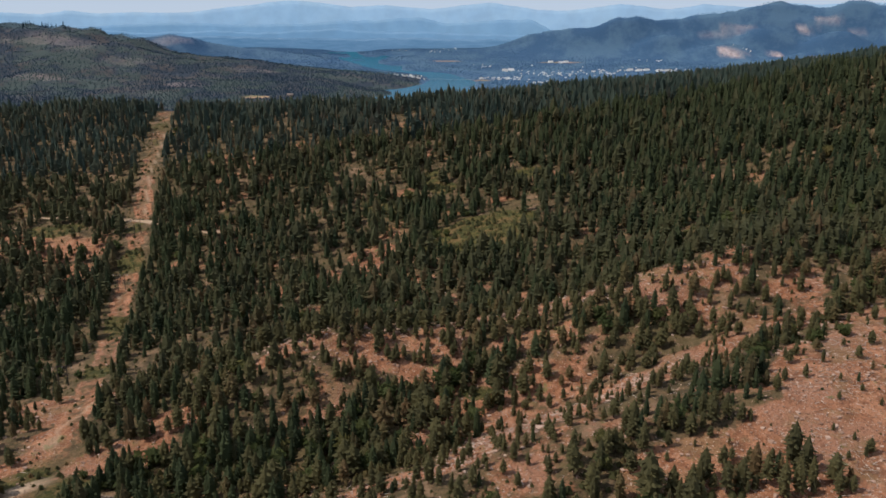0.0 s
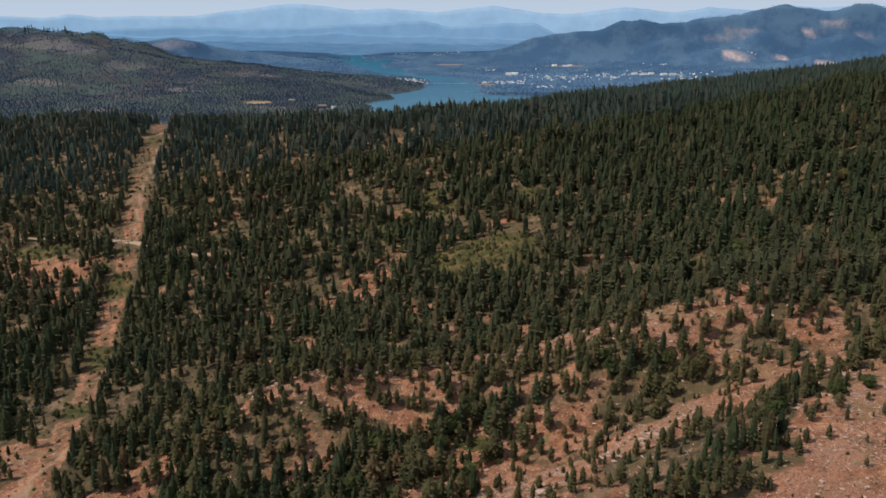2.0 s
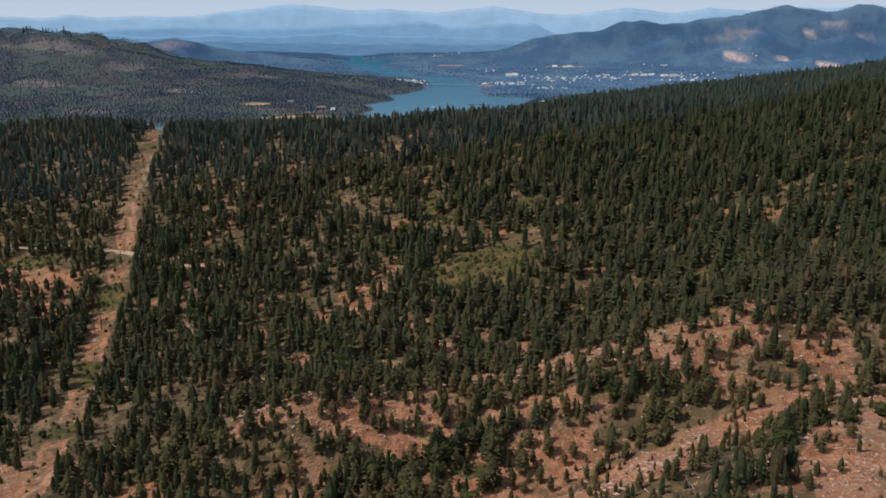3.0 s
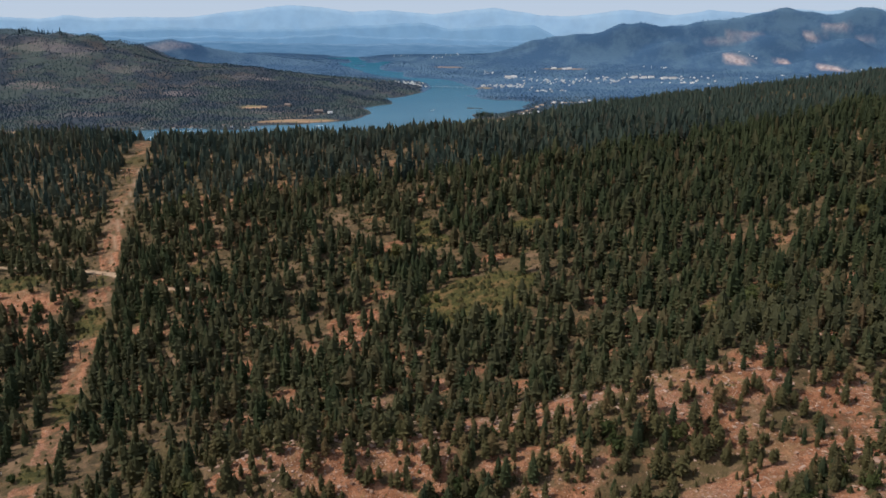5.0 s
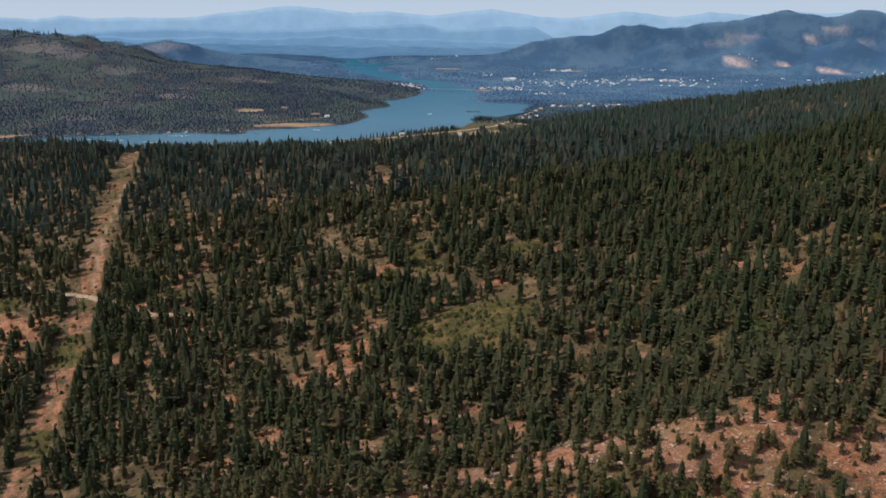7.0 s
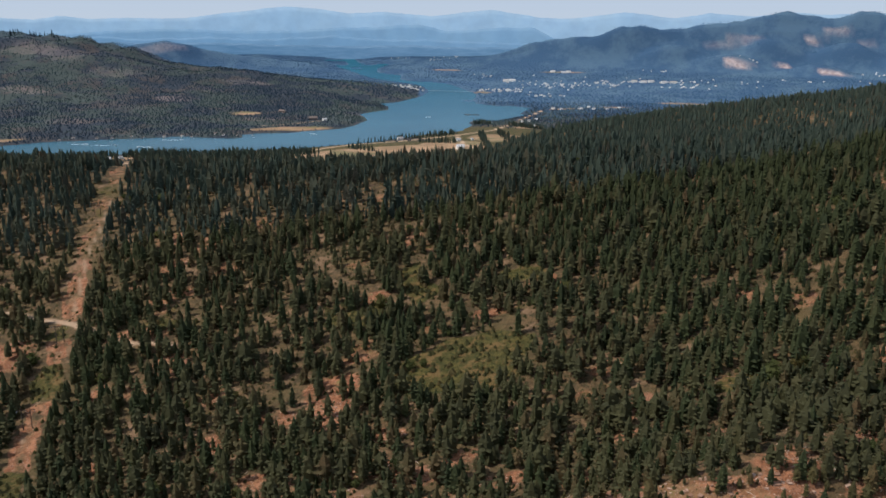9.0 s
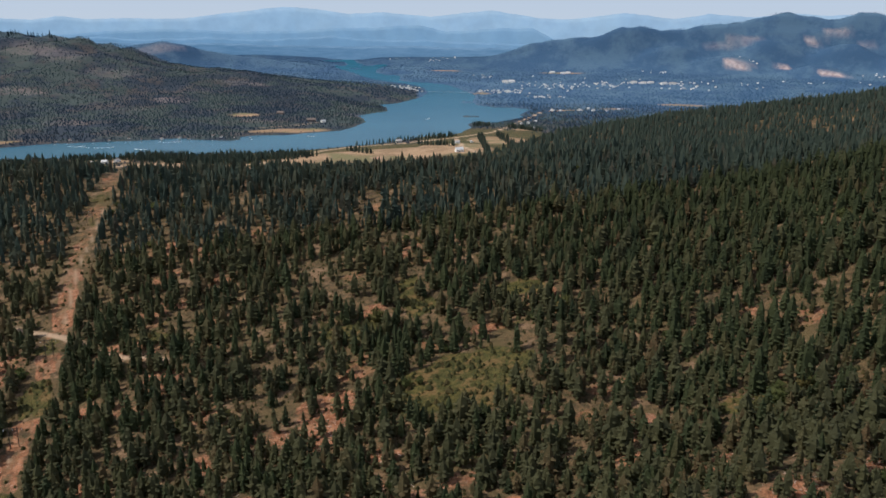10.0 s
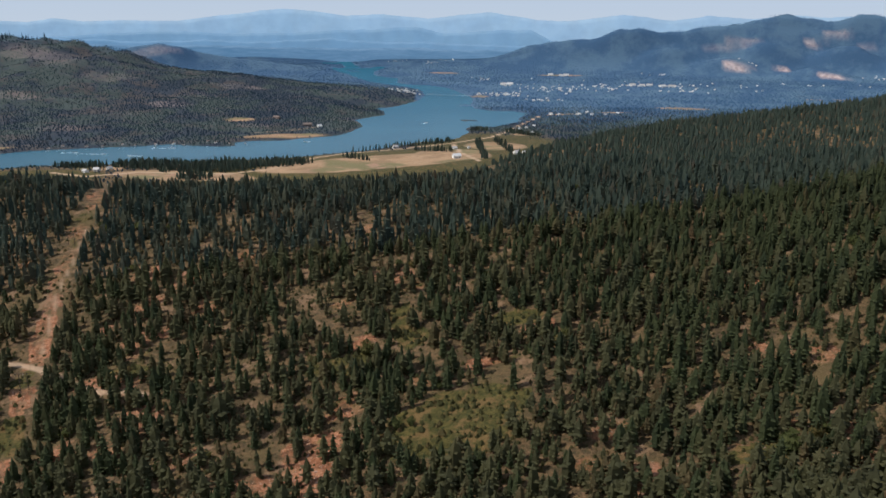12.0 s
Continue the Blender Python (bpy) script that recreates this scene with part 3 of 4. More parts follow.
gz = land(gx, gy)
bare, green, field, track, cut = cover_of(gx, gy)
rows, columns = gx.shape
cell = (np.arange(rows - 1)[:, None] * columns + np.arange(columns - 1)[None, :]).ravel()
cells = np.stack([cell, cell + columns, cell + columns + 1, cell + 1], 1)
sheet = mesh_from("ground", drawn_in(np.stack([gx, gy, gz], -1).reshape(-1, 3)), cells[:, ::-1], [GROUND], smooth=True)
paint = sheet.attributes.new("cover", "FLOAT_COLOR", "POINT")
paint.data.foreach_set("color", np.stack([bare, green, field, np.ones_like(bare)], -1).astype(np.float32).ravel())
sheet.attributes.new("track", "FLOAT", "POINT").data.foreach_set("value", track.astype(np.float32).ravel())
# the painted haze blue sets in past this distance
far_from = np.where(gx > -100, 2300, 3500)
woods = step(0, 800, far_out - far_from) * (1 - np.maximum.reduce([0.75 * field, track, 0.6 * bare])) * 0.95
sheet.attributes.new("haze_woods", "FLOAT", "POINT").data.foreach_set("value", woods.astype(np.float32).ravel())
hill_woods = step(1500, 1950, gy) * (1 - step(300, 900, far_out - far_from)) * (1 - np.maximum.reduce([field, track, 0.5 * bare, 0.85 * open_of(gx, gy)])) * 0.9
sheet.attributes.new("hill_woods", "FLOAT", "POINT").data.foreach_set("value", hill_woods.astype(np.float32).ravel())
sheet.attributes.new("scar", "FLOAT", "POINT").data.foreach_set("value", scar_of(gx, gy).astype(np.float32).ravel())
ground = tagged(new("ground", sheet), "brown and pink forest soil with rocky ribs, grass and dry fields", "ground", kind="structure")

# ---- the lake ----
wet_b = np.radians(np.arange(-42, 20, 1.0))
wet_r = np.array([1300 * 1.03 ** k for k in range(70)])
ws, wr = np.meshgrid(wet_b, wet_r)
level = np.stack([8 + np.sin(ws) * wr, 60 + np.cos(ws) * wr, np.zeros(ws.shape)], -1)
n = len(wet_b)
cell = (np.arange(len(wet_r) - 1)[:, None] * n + np.arange(n - 1)[None, :]).ravel()
lake = mesh_from("lake", drawn_in(level.reshape(-1, 3)), np.stack([cell, cell + 1, cell + n + 1, cell + n], 1), [WATER], smooth=True)
tagged(new("lake", lake), "long blue lake with wind ripples between wooded hills", "lake", kind="structure")

# ---- far ranges, upright glowing backdrops: bearing and height in degrees along each crest ----
def mountain_range(name, crest, reach_out, foot, material, label, seed, ragged, deep=90):
    b = np.linspace(crest[0][0], crest[-1][0], 520)
    top = 0.1 + np.interp(b, [p[0] for p in crest], [p[1] for p in crest])
    top = top + ragged * swell(b * 40, 0 * b, 60, seed, 4) + 0.35 * ragged * swell(b * 40, 0 * b, 9, seed + 9, 3)
    verts = []
    for k, s in enumerate(np.linspace(0, 1, 12)):
        d = reach_out - deep * (1 - s) ** 0.8 + 0.28 * deep * swell(b * 60, 0 * b + k * 35, 70, seed + 3) * (1 - s)
        e = foot + (top - foot) * s
        verts.append(np.stack([MID_EYE[0] + np.sin(np.radians(b)) * d, MID_EYE[1] + np.cos(np.radians(b)) * d, MID_EYE[2] + np.tan(np.radians(e)) * d], -1))
    verts.append(verts[-1] + (0, 40, -120))
    verts = np.array(verts)
    cell = (np.arange(12)[:, None] * 520 + np.arange(519)[None, :]).ravel()
    me = mesh_from(name, verts.reshape(-1, 3), np.stack([cell, cell + 1, cell + 521, cell + 520], 1), [material], smooth=True)
    return tagged(new(name, me), label, "mountains", kind="structure")


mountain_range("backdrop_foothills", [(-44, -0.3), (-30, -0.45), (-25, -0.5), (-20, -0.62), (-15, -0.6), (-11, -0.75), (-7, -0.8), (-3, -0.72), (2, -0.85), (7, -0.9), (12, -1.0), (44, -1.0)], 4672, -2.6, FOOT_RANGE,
               "wooded plain and foothills at the head of the valley, glowing haze blue", 60, 0.07, 16)
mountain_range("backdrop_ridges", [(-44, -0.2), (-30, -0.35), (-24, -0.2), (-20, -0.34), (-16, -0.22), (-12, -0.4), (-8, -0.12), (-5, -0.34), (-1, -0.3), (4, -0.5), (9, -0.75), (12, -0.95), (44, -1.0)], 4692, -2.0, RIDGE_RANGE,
               "low ridges beyond the wooded plain, glowing haze blue", 70, 0.12, 20)
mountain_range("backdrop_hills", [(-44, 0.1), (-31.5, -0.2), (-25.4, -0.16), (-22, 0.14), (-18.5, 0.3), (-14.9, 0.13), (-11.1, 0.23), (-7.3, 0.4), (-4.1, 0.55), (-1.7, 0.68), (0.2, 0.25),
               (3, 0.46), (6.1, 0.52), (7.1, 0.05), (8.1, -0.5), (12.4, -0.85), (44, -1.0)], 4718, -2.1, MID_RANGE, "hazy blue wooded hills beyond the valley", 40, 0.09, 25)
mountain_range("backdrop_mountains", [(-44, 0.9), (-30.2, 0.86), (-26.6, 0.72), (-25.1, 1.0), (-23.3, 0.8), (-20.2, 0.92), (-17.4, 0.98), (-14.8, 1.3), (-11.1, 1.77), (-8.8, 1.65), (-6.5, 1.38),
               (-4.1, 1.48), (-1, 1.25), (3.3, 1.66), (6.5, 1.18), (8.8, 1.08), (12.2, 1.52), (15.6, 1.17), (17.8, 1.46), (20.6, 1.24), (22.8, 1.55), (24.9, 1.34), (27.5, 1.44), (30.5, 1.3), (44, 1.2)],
               4790, -1.7, FAR_RANGE, "mountains on the horizon, glowing pale haze blue", 50, 0.06)


# ---- trees ----
def conifer(seed, whorls, boughs, base, radius, round_top, fine):
    """Vertices, triangles and slots (0 needles, 1 bark) of a conifer one metre high."""
    rng = np.random.default_rng(seed)
    verts, tris, slots = [], [], []

    def add(points, faces, slot):
        start = len(verts)
        verts.extend(points)
        tris.extend([[start + i for i in f] for f in faces])
        slots.extend([slot] * len(faces))

    def spread(s):
        cone = (1 - s) ** 0.7
        full = math.sqrt(max(0.0, 1 - (1.6 * s - 0.6) ** 2)) if s > 0.375 else 0.75 + 0.25 * s / 0.375
        return radius * (cone * (1 - round_top) + full * round_top)

    sides = 6 if fine else 4 if whorls > 5 else 3
    ring = [(math.cos(2 * math.pi * k / sides), math.sin(2 * math.pi * k / sides)) for k in range(sides)]
    trunk_top = 0.9 if fine else base + 0.15
    if whorls > 5:
        add([(0.016 * c, 0.016 * s, -0.06) for c, s in ring] + [(0.006 * c, 0.006 * s, trunk_top) for c, s in ring],
            [f for k in range(sides) for f in ((k, (k + 1) % sides, sides + k), ((k + 1) % sides, sides + (k + 1) % sides, sides + k))], 1)
    levels = [0.03, 0.28, 0.62, 1.0]
    full = 0.74 - 0.10 * round_top
    core = [(full * spread(s) * c * rng.uniform(0.8, 1.15), full * spread(s) * q * rng.uniform(0.8, 1.15), base + (0.97 - base) * s) for s in levels[:-1] for c, q in ring]
    faces = [f for l in range(2) for k in range(sides) for f in ((l * sides + k, l * sides + (k + 1) % sides, (l + 1) * sides + k),
             (l * sides + (k + 1) % sides, (l + 1) * sides + (k + 1) % sides, (l + 1) * sides + k))]
    faces += [(2 * sides + k, 2 * sides + (k + 1) % sides, 3 * sides) for k in range(sides)]
    add(core + [(0, 0, 1.0)], faces, 0)
    for i in range(whorls):
        s = (i + rng.uniform(-0.25, 0.25)) / whorls
        s = max(0.0, s)
        z, r0 = base + (0.97 - base) * s, spread(s)
        count = max(3, round(boughs * (1 - 0.45 * s)))
        turn = rng.uniform(0, 6.28)
        for k in range(count):
            a = turn + 6.283 * (k + rng.uniform(-0.3, 0.3)) / count
            r = r0 * rng.uniform(0.62, 1.22)
            ca, sa = math.cos(a), math.sin(a)
            z = base + (0.97 - base) * min(0.96, max(0.0, s + rng.uniform(-0.5, 0.5) * (0.8 + 1.6 * round_top) / whorls))
            droop = r * rng.uniform(0.10, 0.45) * (1 - 0.8 * round_top)
            w = r * (rng.uniform(0.16, 0.28) if fine else rng.uniform(0.20, 0.34))
            zr = z + 0.05 * (1 - s) + 0.012
            root, tip = (0.1 * r * ca, 0.1 * r * sa, zr), (r * ca, r * sa, z - droop)
            left = (0.62 * r * ca - w * sa, 0.62 * r * sa + w * ca, z - droop * 1.1)
            right = (0.62 * r * ca + w * sa, 0.62 * r * sa - w * ca, z - droop * 1.1)
            if fine:
                keel = (0.5 * r * ca, 0.5 * r * sa, z + 0.35 * (zr - z))
                add([root, left, tip, right, keel], [(0, 1, 4), (4, 1, 2), (0, 4, 3), (4, 2, 3)], 0)
            else:
                add([root, left, tip, right], [(0, 1, 2), (0, 2, 3)], 0)
    return np.array(verts), np.array(tris), np.array(slots)


def bush(seed, leaves, flat=0.8, small=False):
    """A rounded clump of leaves about a metre high."""
    rng = np.random.default_rng(seed)
    bm = bmesh.new()
    if small:
        bmesh.ops.create_cone(bm, cap_ends=False, segments=5, radius1=0.42, radius2=0.16, depth=0.8)
        bmesh.ops.triangulate(bm, faces=bm.faces)
    else:
        bmesh.ops.create_icosphere(bm, subdivisions=1, radius=0.42)
    verts = [tuple(np.array(v.co) * rng.uniform(0.75, 1.15) * (1, 1, flat) + (0, 0, 0.42 * flat)) for v in bm.verts]
    tris = [[v.index for v in f.verts] for f in bm.faces]
    bm.free()
    for _ in range(leaves):
        d = rng.normal(size=3)
        d /= np.linalg.norm(d)
        d[2] = abs(d[2]) * 0.9
        c = d * rng.uniform(0.36, 0.52) * (1, 1, flat) + (0, 0, 0.42 * flat)
        start = len(verts)
        verts += [tuple(c + rng.normal(size=3) * 0.13) for _ in range(3)]
        tris.append([start, start + 1, start + 2])
    return np.array(verts), np.array(tris), np.zeros(len(tris), int)


def spiky_top(seed, skirts=2, n=6):
    """A far conifer: two ragged skirts and a tip."""
    rng = np.random.default_rng(seed)
    verts, tris = [], []
    for low, high, r in ((0.0, 0.62, 0.24), (0.38, 1.0, 0.16)) if skirts == 2 else ((0.0, 1.0, 0.24),):
        start = len(verts)
        verts += [(r * rng.uniform(0.7, 1.2) * math.cos(6.283 * k / n), r * rng.uniform(0.7, 1.2) * math.sin(6.283 * k / n), low + rng.uniform(-0.06, 0.06)) for k in range(n)] + [(0, 0, high)]
        tris += [(start + k, start + (k + 1) % n, start + n) for k in range(n)]
    return np.array(verts), np.array(tris), np.zeros(len(tris), int)


def outward(v, up, rough=0.5):
    """Normals that point away from the stem, uneven from clump to clump, as over a mass of small needles."""
    side = np.hypot(v[:, 0], v[:, 1])[:, None]
    n = np.concatenate([v[:, :2] / np.maximum(side, 1e-6) * np.minimum(side / 0.08, 1), up * (1 + 0.8 * v[:, 2:3] ** 2)], 1)
    n = n / np.maximum(np.linalg.norm(n, axis=1, keepdims=True), 1e-6) + rough * np.random.default_rng(len(v)).normal(size=n.shape)
    return n / np.maximum(np.linalg.norm(n, axis=1, keepdims=True), 1e-6)


def stand_of(name, models, x, y, z, height, girth, rng, materials, label, category, lift=0.0, squeeze=True, rounded=True, up=0.8):
    """Many plants joined into one object that nobody could count."""
    pick, turn, tint = rng.integers(len(models), size=len(x)), rng.uniform(0, 6.283, len(x)), rng.uniform(0, 1, len(x))
    allv, allf, alls, allt, alln, start = [], [], [], [], [], 0
    for k, (v, f, s) in enumerate(models):
        who = np.where(pick == k)[0]
        c, q = np.cos(turn[who])[:, None], np.sin(turn[who])[:, None]
        h, g = height[who][:, None], (height * girth)[who][:, None]
        p = np.stack([(v[:, 0] * c - v[:, 1] * q) * g + x[who][:, None], (v[:, 0] * q + v[:, 1] * c) * g + y[who][:, None], v[:, 2] * h + z[who][:, None] + lift], -1)
        allv.append(p.reshape(-1, 3))
        allf.append((f[None] + (start + np.arange(len(who)) * len(v))[:, None, None]).reshape(-1, 3))
        alls.append(np.tile(s, len(who)))
        allt.append(np.repeat(tint[who], len(v)))
        o = outward(v, up)
        alln.append(np.stack([o[:, 0] * c - o[:, 1] * q, o[:, 0] * q + o[:, 1] * c, o[:, 2] + 0 * c], -1).reshape(-1, 3))
        start += len(who) * len(v)
    verts = np.concatenate(allv)
    me = mesh_from(name, drawn_in(verts) if squeeze else verts, np.concatenate(allf), materials, np.concatenate(alls))
    me.attributes.new("tint", "FLOAT", "POINT").data.foreach_set("value", np.concatenate(allt).astype(np.float32))
    if rounded:
        me.attributes.new("custom_normal", "FLOAT_VECTOR", "POINT").data.foreach_set("vector", np.concatenate(alln).astype(np.float32).ravel())
    return tagged(new(name, me), label, category, kind="stuff")


def scatter(rng, x0, x1, y0, y1, gap):
    """Loose points about gap metres apart."""
    x, y = np.meshgrid(np.arange(x0, x1, gap), np.arange(y0, y1, gap))
    return (x + rng.uniform(-0.5, 0.5, x.shape) * gap).ravel(), (y + rng.uniform(-0.5, 0.5, y.shape) * gap).ravel()


def in_sector(x, y, half=34.0):
    return np.abs(np.degrees(np.arctan2(x - 8, y + 25))) < half


# gullies where the wood is thick: half-width and line on the plan
GULLIES = [
    (15.0, [(-112, 252), (-95, 253), (-72, 262), (-40, 268), (-19, 278), (4, 284), (18, 288)]), (6.5, [(34, 194), (50, 208), (64, 218), (74, 225), (91, 234), (103, 243)]), (3.2, [(107, 254), (133, 279), (154, 290), (183, 311)]),
    (8.0, [(52, 186), (66, 190), (84, 194), (102, 193)]), (6.0, [(-60, 230), (-40, 236), (-10, 244), (8, 252)]), (4.0, [(56, 312), (75, 306), (92, 308)]),
]


def in_gully(x, y):
    deep = np.zeros(x.shape)
    for width, line in GULLIES:
        deep = np.maximum(deep, 1 - step(0.7 * width, 1.4 * width, to_line(x, y, line)))
    return deep


SHRUBS = [(200, 395, 28, 9, 20), (155, 418, 22, 7, 10), (-38, 535, 22, 8, 0), (-12, 562, 12, 12, 0), (135, 265, 18, 6, 25), (-150, 545, 18, 6, 0), (230, 470, 24, 8, 20), (-100, 268, 40, 9, 5), (-40, 252, 40, 9, 8), (120, 470, 26, 9, 15), (70, 520, 20, 9, 0), (260, 560, 26, 9, 20), (150, 560, 22, 8, 10), (-110, 470, 18, 7, 0), (119, 263, 24, 6, 45), (150, 290, 22, 6, 20), (180, 310, 20, 7, 30), (21, 293, 10, 6, 0), (-60, 266, 40, 10, 5), (0, 272, 22, 8, 10)]

rng = np.random.default_rng(7)
tx, ty = scatter(rng, -760, 980, 150, 1480, 4.2)
tx, ty = tx + rng.normal(0, 1.3, tx.shape), ty + rng.normal(0, 1.3, ty.shape)
tx, ty = tx[in_sector(tx, ty)], ty[in_sector(tx, ty)]
bare_t, green_t, field_t, track_t, cut_t = cover_of(tx, ty)
front = (1 - step(325, 390, ty)) * step(-105, -40, tx)
thick = in_gully(tx, ty)
full = 0.76 + 0.16 * step(10, 130, tx + 40 * swell(tx, ty, 90, 64)) + 0.2 * step(640, 720, ty)
density = (1 - front) * np.minimum(full, 0.9) * (1 - 0.5 * step(0.15, 0.5, swell(tx, ty, 70, 61))) + front * (0.95 + 0.25 * swell(tx, ty, 40, 62))
density = np.maximum(density * (1 - 0.22 * step(150, 230, -tx)) * (1 - 0.72 * step(0.18, 0.42, swell(tx, ty, 24, 67) - 0.16 * step(60, 160, tx)) * (1 - front)), thick * 0.92)
density = density * (1 - np.where(tx < -80, 0.72, np.where(ty < 300, 0.86, np.where(ty < 390, 0.70, 0.72))) * bare_t * (1 - 0.6 * thick)) * (1 - np.minimum(1.1 * green_t, 1) * np.where(green_t > 0.5, 1, 0.5)) * (1 - field_t) * (1 - step(0.1, 0.5, track_t)) * (1 - cut_t) * step(8, 25, hill(tx, ty))
density = np.where((to_line(tx, ty, CUT) < 9.5) | ((tx < 70) & (ty > 870)), 0, density) * (1 - np.where(tx > 250, 0.1, 0.45) * step(880, 940, ty)) * (1 - 0.25 * step(830, 850, ty))
keep = rng.uniform(size=tx.shape) < density
tx, ty, thick, bare_t, front = tx[keep], ty[keep], thick[keep], bare_t[keep], front[keep]
tz = land(tx, ty)
tall = rng.normal(11.6, 2.6, tx.shape) * (1 - 0.12 * (1 - step(300, 420, ty))) * (1 - (0.32 - 0.20 * step(285, 310, ty)) * front * (1 - thick)) * (1 - np.where((ty < 275) & (tx > 10), 0.42, 0.10) * bare_t * (1 - thick)) * (1 + 0.02 * thick)
tall = np.clip(tall * np.where(rng.uniform(size=tx.shape) < 0.30, rng.uniform(0.38, 0.8, tx.shape), 1), 3.0, 19)
dry = np.clip(0.50 + 0.55 * front * (1 - thick) + 0.85 * swell(tx, ty, 85, 63) + 0.3 * bare_t - 0.6 * step(60, 170, tx) * step(360, 440, ty), 0.04, 0.92)
is_pine = rng.uniform(size=tx.shape) < dry

FIRS_FINE = [conifer(s, 13, 7, 0.05, 0.200 + 0.014 * (s % 4), 0.52, True) for s in range(6)]
PINES_FINE = [conifer(20 + s, 12, 7, 0.12 + 0.05 * (s % 3), 0.220 + 0.022 * (s % 3), 0.70, True) for s in range(6)]
FIRS_MID = [conifer(40 + s, 7, 6, 0.05, 0.222 + 0.012 * (s % 4), 0.54, False) for s in range(7)]
PINES_MID = [conifer(60 + s, 6, 6, 0.14, 0.235 + 0.016 * (s % 3), 0.72, False) for s in range(7)]
FIRS_FAR = [conifer(80 + s, 4, 5, 0.04, 0.215, 0.45, False) for s in range(7)]
PINES_FAR = [conifer(100 + s, 4, 5, 0.14, 0.215, 0.8, False) for s in range(7)]

# the trees of the nearest slope stand singly
near_order = np.argsort(np.hypot(tx - 40, ty - 120))
single = np.zeros(tx.shape, bool)
single[near_order[:300]] = True


def tree_pattern(name, model, needles, label):
    v, f, s = model
    top = tagged(new(name), label, "tree", "trees on the rocky slope")
    for child, slot, material in (("crown", 0, needles), ("trunk", 1, BARK)):
        faces = f[s == slot]
        used = np.unique(faces)
        lookup = np.zeros(len(v), int)
        lookup[used] = np.arange(len(used))
        me = mesh_from(child, v[used], lookup[faces], [material])
        me.attributes.new("custom_normal", "FLOAT_VECTOR", "POINT").data.foreach_set("vector", outward(v[used], 0.7).astype(np.float32).ravel())
        ob = new(child, me)
        ob.parent = top
    return top


patterns = {False: [tree_pattern("fir_tree", m, FIR, "dark green conical fir on the rocky slope") for m in FIRS_FINE],
            True: [tree_pattern("pine_tree", m, DRY_PINE, "olive green pine with an open crown on bare pink soil") for m in PINES_FINE]}
used_up = {False: 0, True: 0}
for k in np.where(single)[0]:
    kind = bool(is_pine[k])
    girth = float(rng.uniform(0.78, 1.10)) * (1.06 if kind else 0.95)
    place = Matrix.LocRotScale((tx[k], ty[k], tz[k] - 0.1), Euler((0, 0, float(rng.uniform(0, 6.28)))), (tall[k] * girth, tall[k] * girth, tall[k]))
    n = used_up[kind]
    used_up[kind] += 1
    if n < len(patterns[kind]):
        patterns[kind][n].matrix_world = place
    else:
        made = copy_thing(patterns[kind][n % len(patterns[kind])], Matrix())
        made.matrix_world = place

rest = ~single

# young pines scattered over the bare ribs
yx, yy = scatter(rng, -110, 300, 165, 370, 6.5)
track_y, cut_y = cover_of(yx, yy)[3:]
keep = in_sector(yx, yy) & (rng.uniform(size=yx.shape) < np.maximum.reduce([0.16 + 0.40 * step(-0.2, 0.5, swell(yx, yy, 30, 66)), 0.8 * step(278, 290, yy) * (1 - step(30, 60, yx)), 0.62 * step(290, 300, yy) * (1 - step(130, 170, yx))])) & (cut_y < 0.1) & (track_y < 0.1)
yx, yy = yx[keep], yy[keep]
stand_of("young_pines", PINES_MID, yx, yy, land(yx, yy), rng.uniform(1.8, 5.5, yx.shape) * (1 + 0.75 * step(278, 290, yy) * (1 - step(30, 60, yx))), rng.uniform(0.95, 1.4, yx.shape), rng, [DRY_PINE, BARK], "young olive pines scattered over the bare slope", "trees", -0.1)
for name, low, high, models, materials, wanted in (
        ("near_fir_wood", 0, 330, FIRS_FINE, [FIR, BARK], False), ("near_pine_wood", 0, 330, PINES_FINE, [DRY_PINE, BARK], True),
        ("fir_wood", 330, 640, FIRS_MID, [FIR, BARK], False), ("pine_wood", 330, 640, PINES_MID, [PINE, BARK], True),
        ("ridge_fir_wood", 640, 830, FIRS_FAR, [HAZED_FIR, BARK], False), ("ridge_pine_wood", 640, 830, PINES_FAR, [HAZED_PINE, BARK], True), ("crest_wood", 830, 3000, [spiky_top(60 + s) for s in range(9)], [HAZED_FIR], None)):
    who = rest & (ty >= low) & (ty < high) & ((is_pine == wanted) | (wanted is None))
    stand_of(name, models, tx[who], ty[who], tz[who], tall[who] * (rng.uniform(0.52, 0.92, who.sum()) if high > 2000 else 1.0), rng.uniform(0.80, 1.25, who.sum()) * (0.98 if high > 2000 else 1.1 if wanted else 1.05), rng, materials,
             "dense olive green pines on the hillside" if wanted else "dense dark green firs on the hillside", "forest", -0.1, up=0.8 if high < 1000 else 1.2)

# undergrowth: leafy bushes in the gullies and openings
ux, uy = scatter(rng, -420, 420, 165, 760, 3.1)
ux, uy = ux[in_sector(ux, uy)], uy[in_sector(ux, uy)]
bare_u, green_u, field_u, track_u, cut_u = cover_of(ux, uy)
wet = in_gully(ux, uy)
for g in SHRUBS:
    wet = np.maximum(wet, patch(ux, uy, *g))
lush = np.maximum(wet * 0.6, 0.32 + 0.34 * swell(ux, uy, 38, 71) + 0.14 * step(340, 400, uy)) * (1 - 0.45 * bare_u) * (1 - cut_u * 0.75) * (1 - 0.4 * step(520, 740, uy))
lush = np.maximum(lush, 0.55 * green_u)
keep = (rng.uniform(size=ux.shape) < lush) & (track_u < 0.2)
ux, uy, wet = ux[keep], uy[keep], np.maximum(wet[keep], 0.6 * green_u[keep])
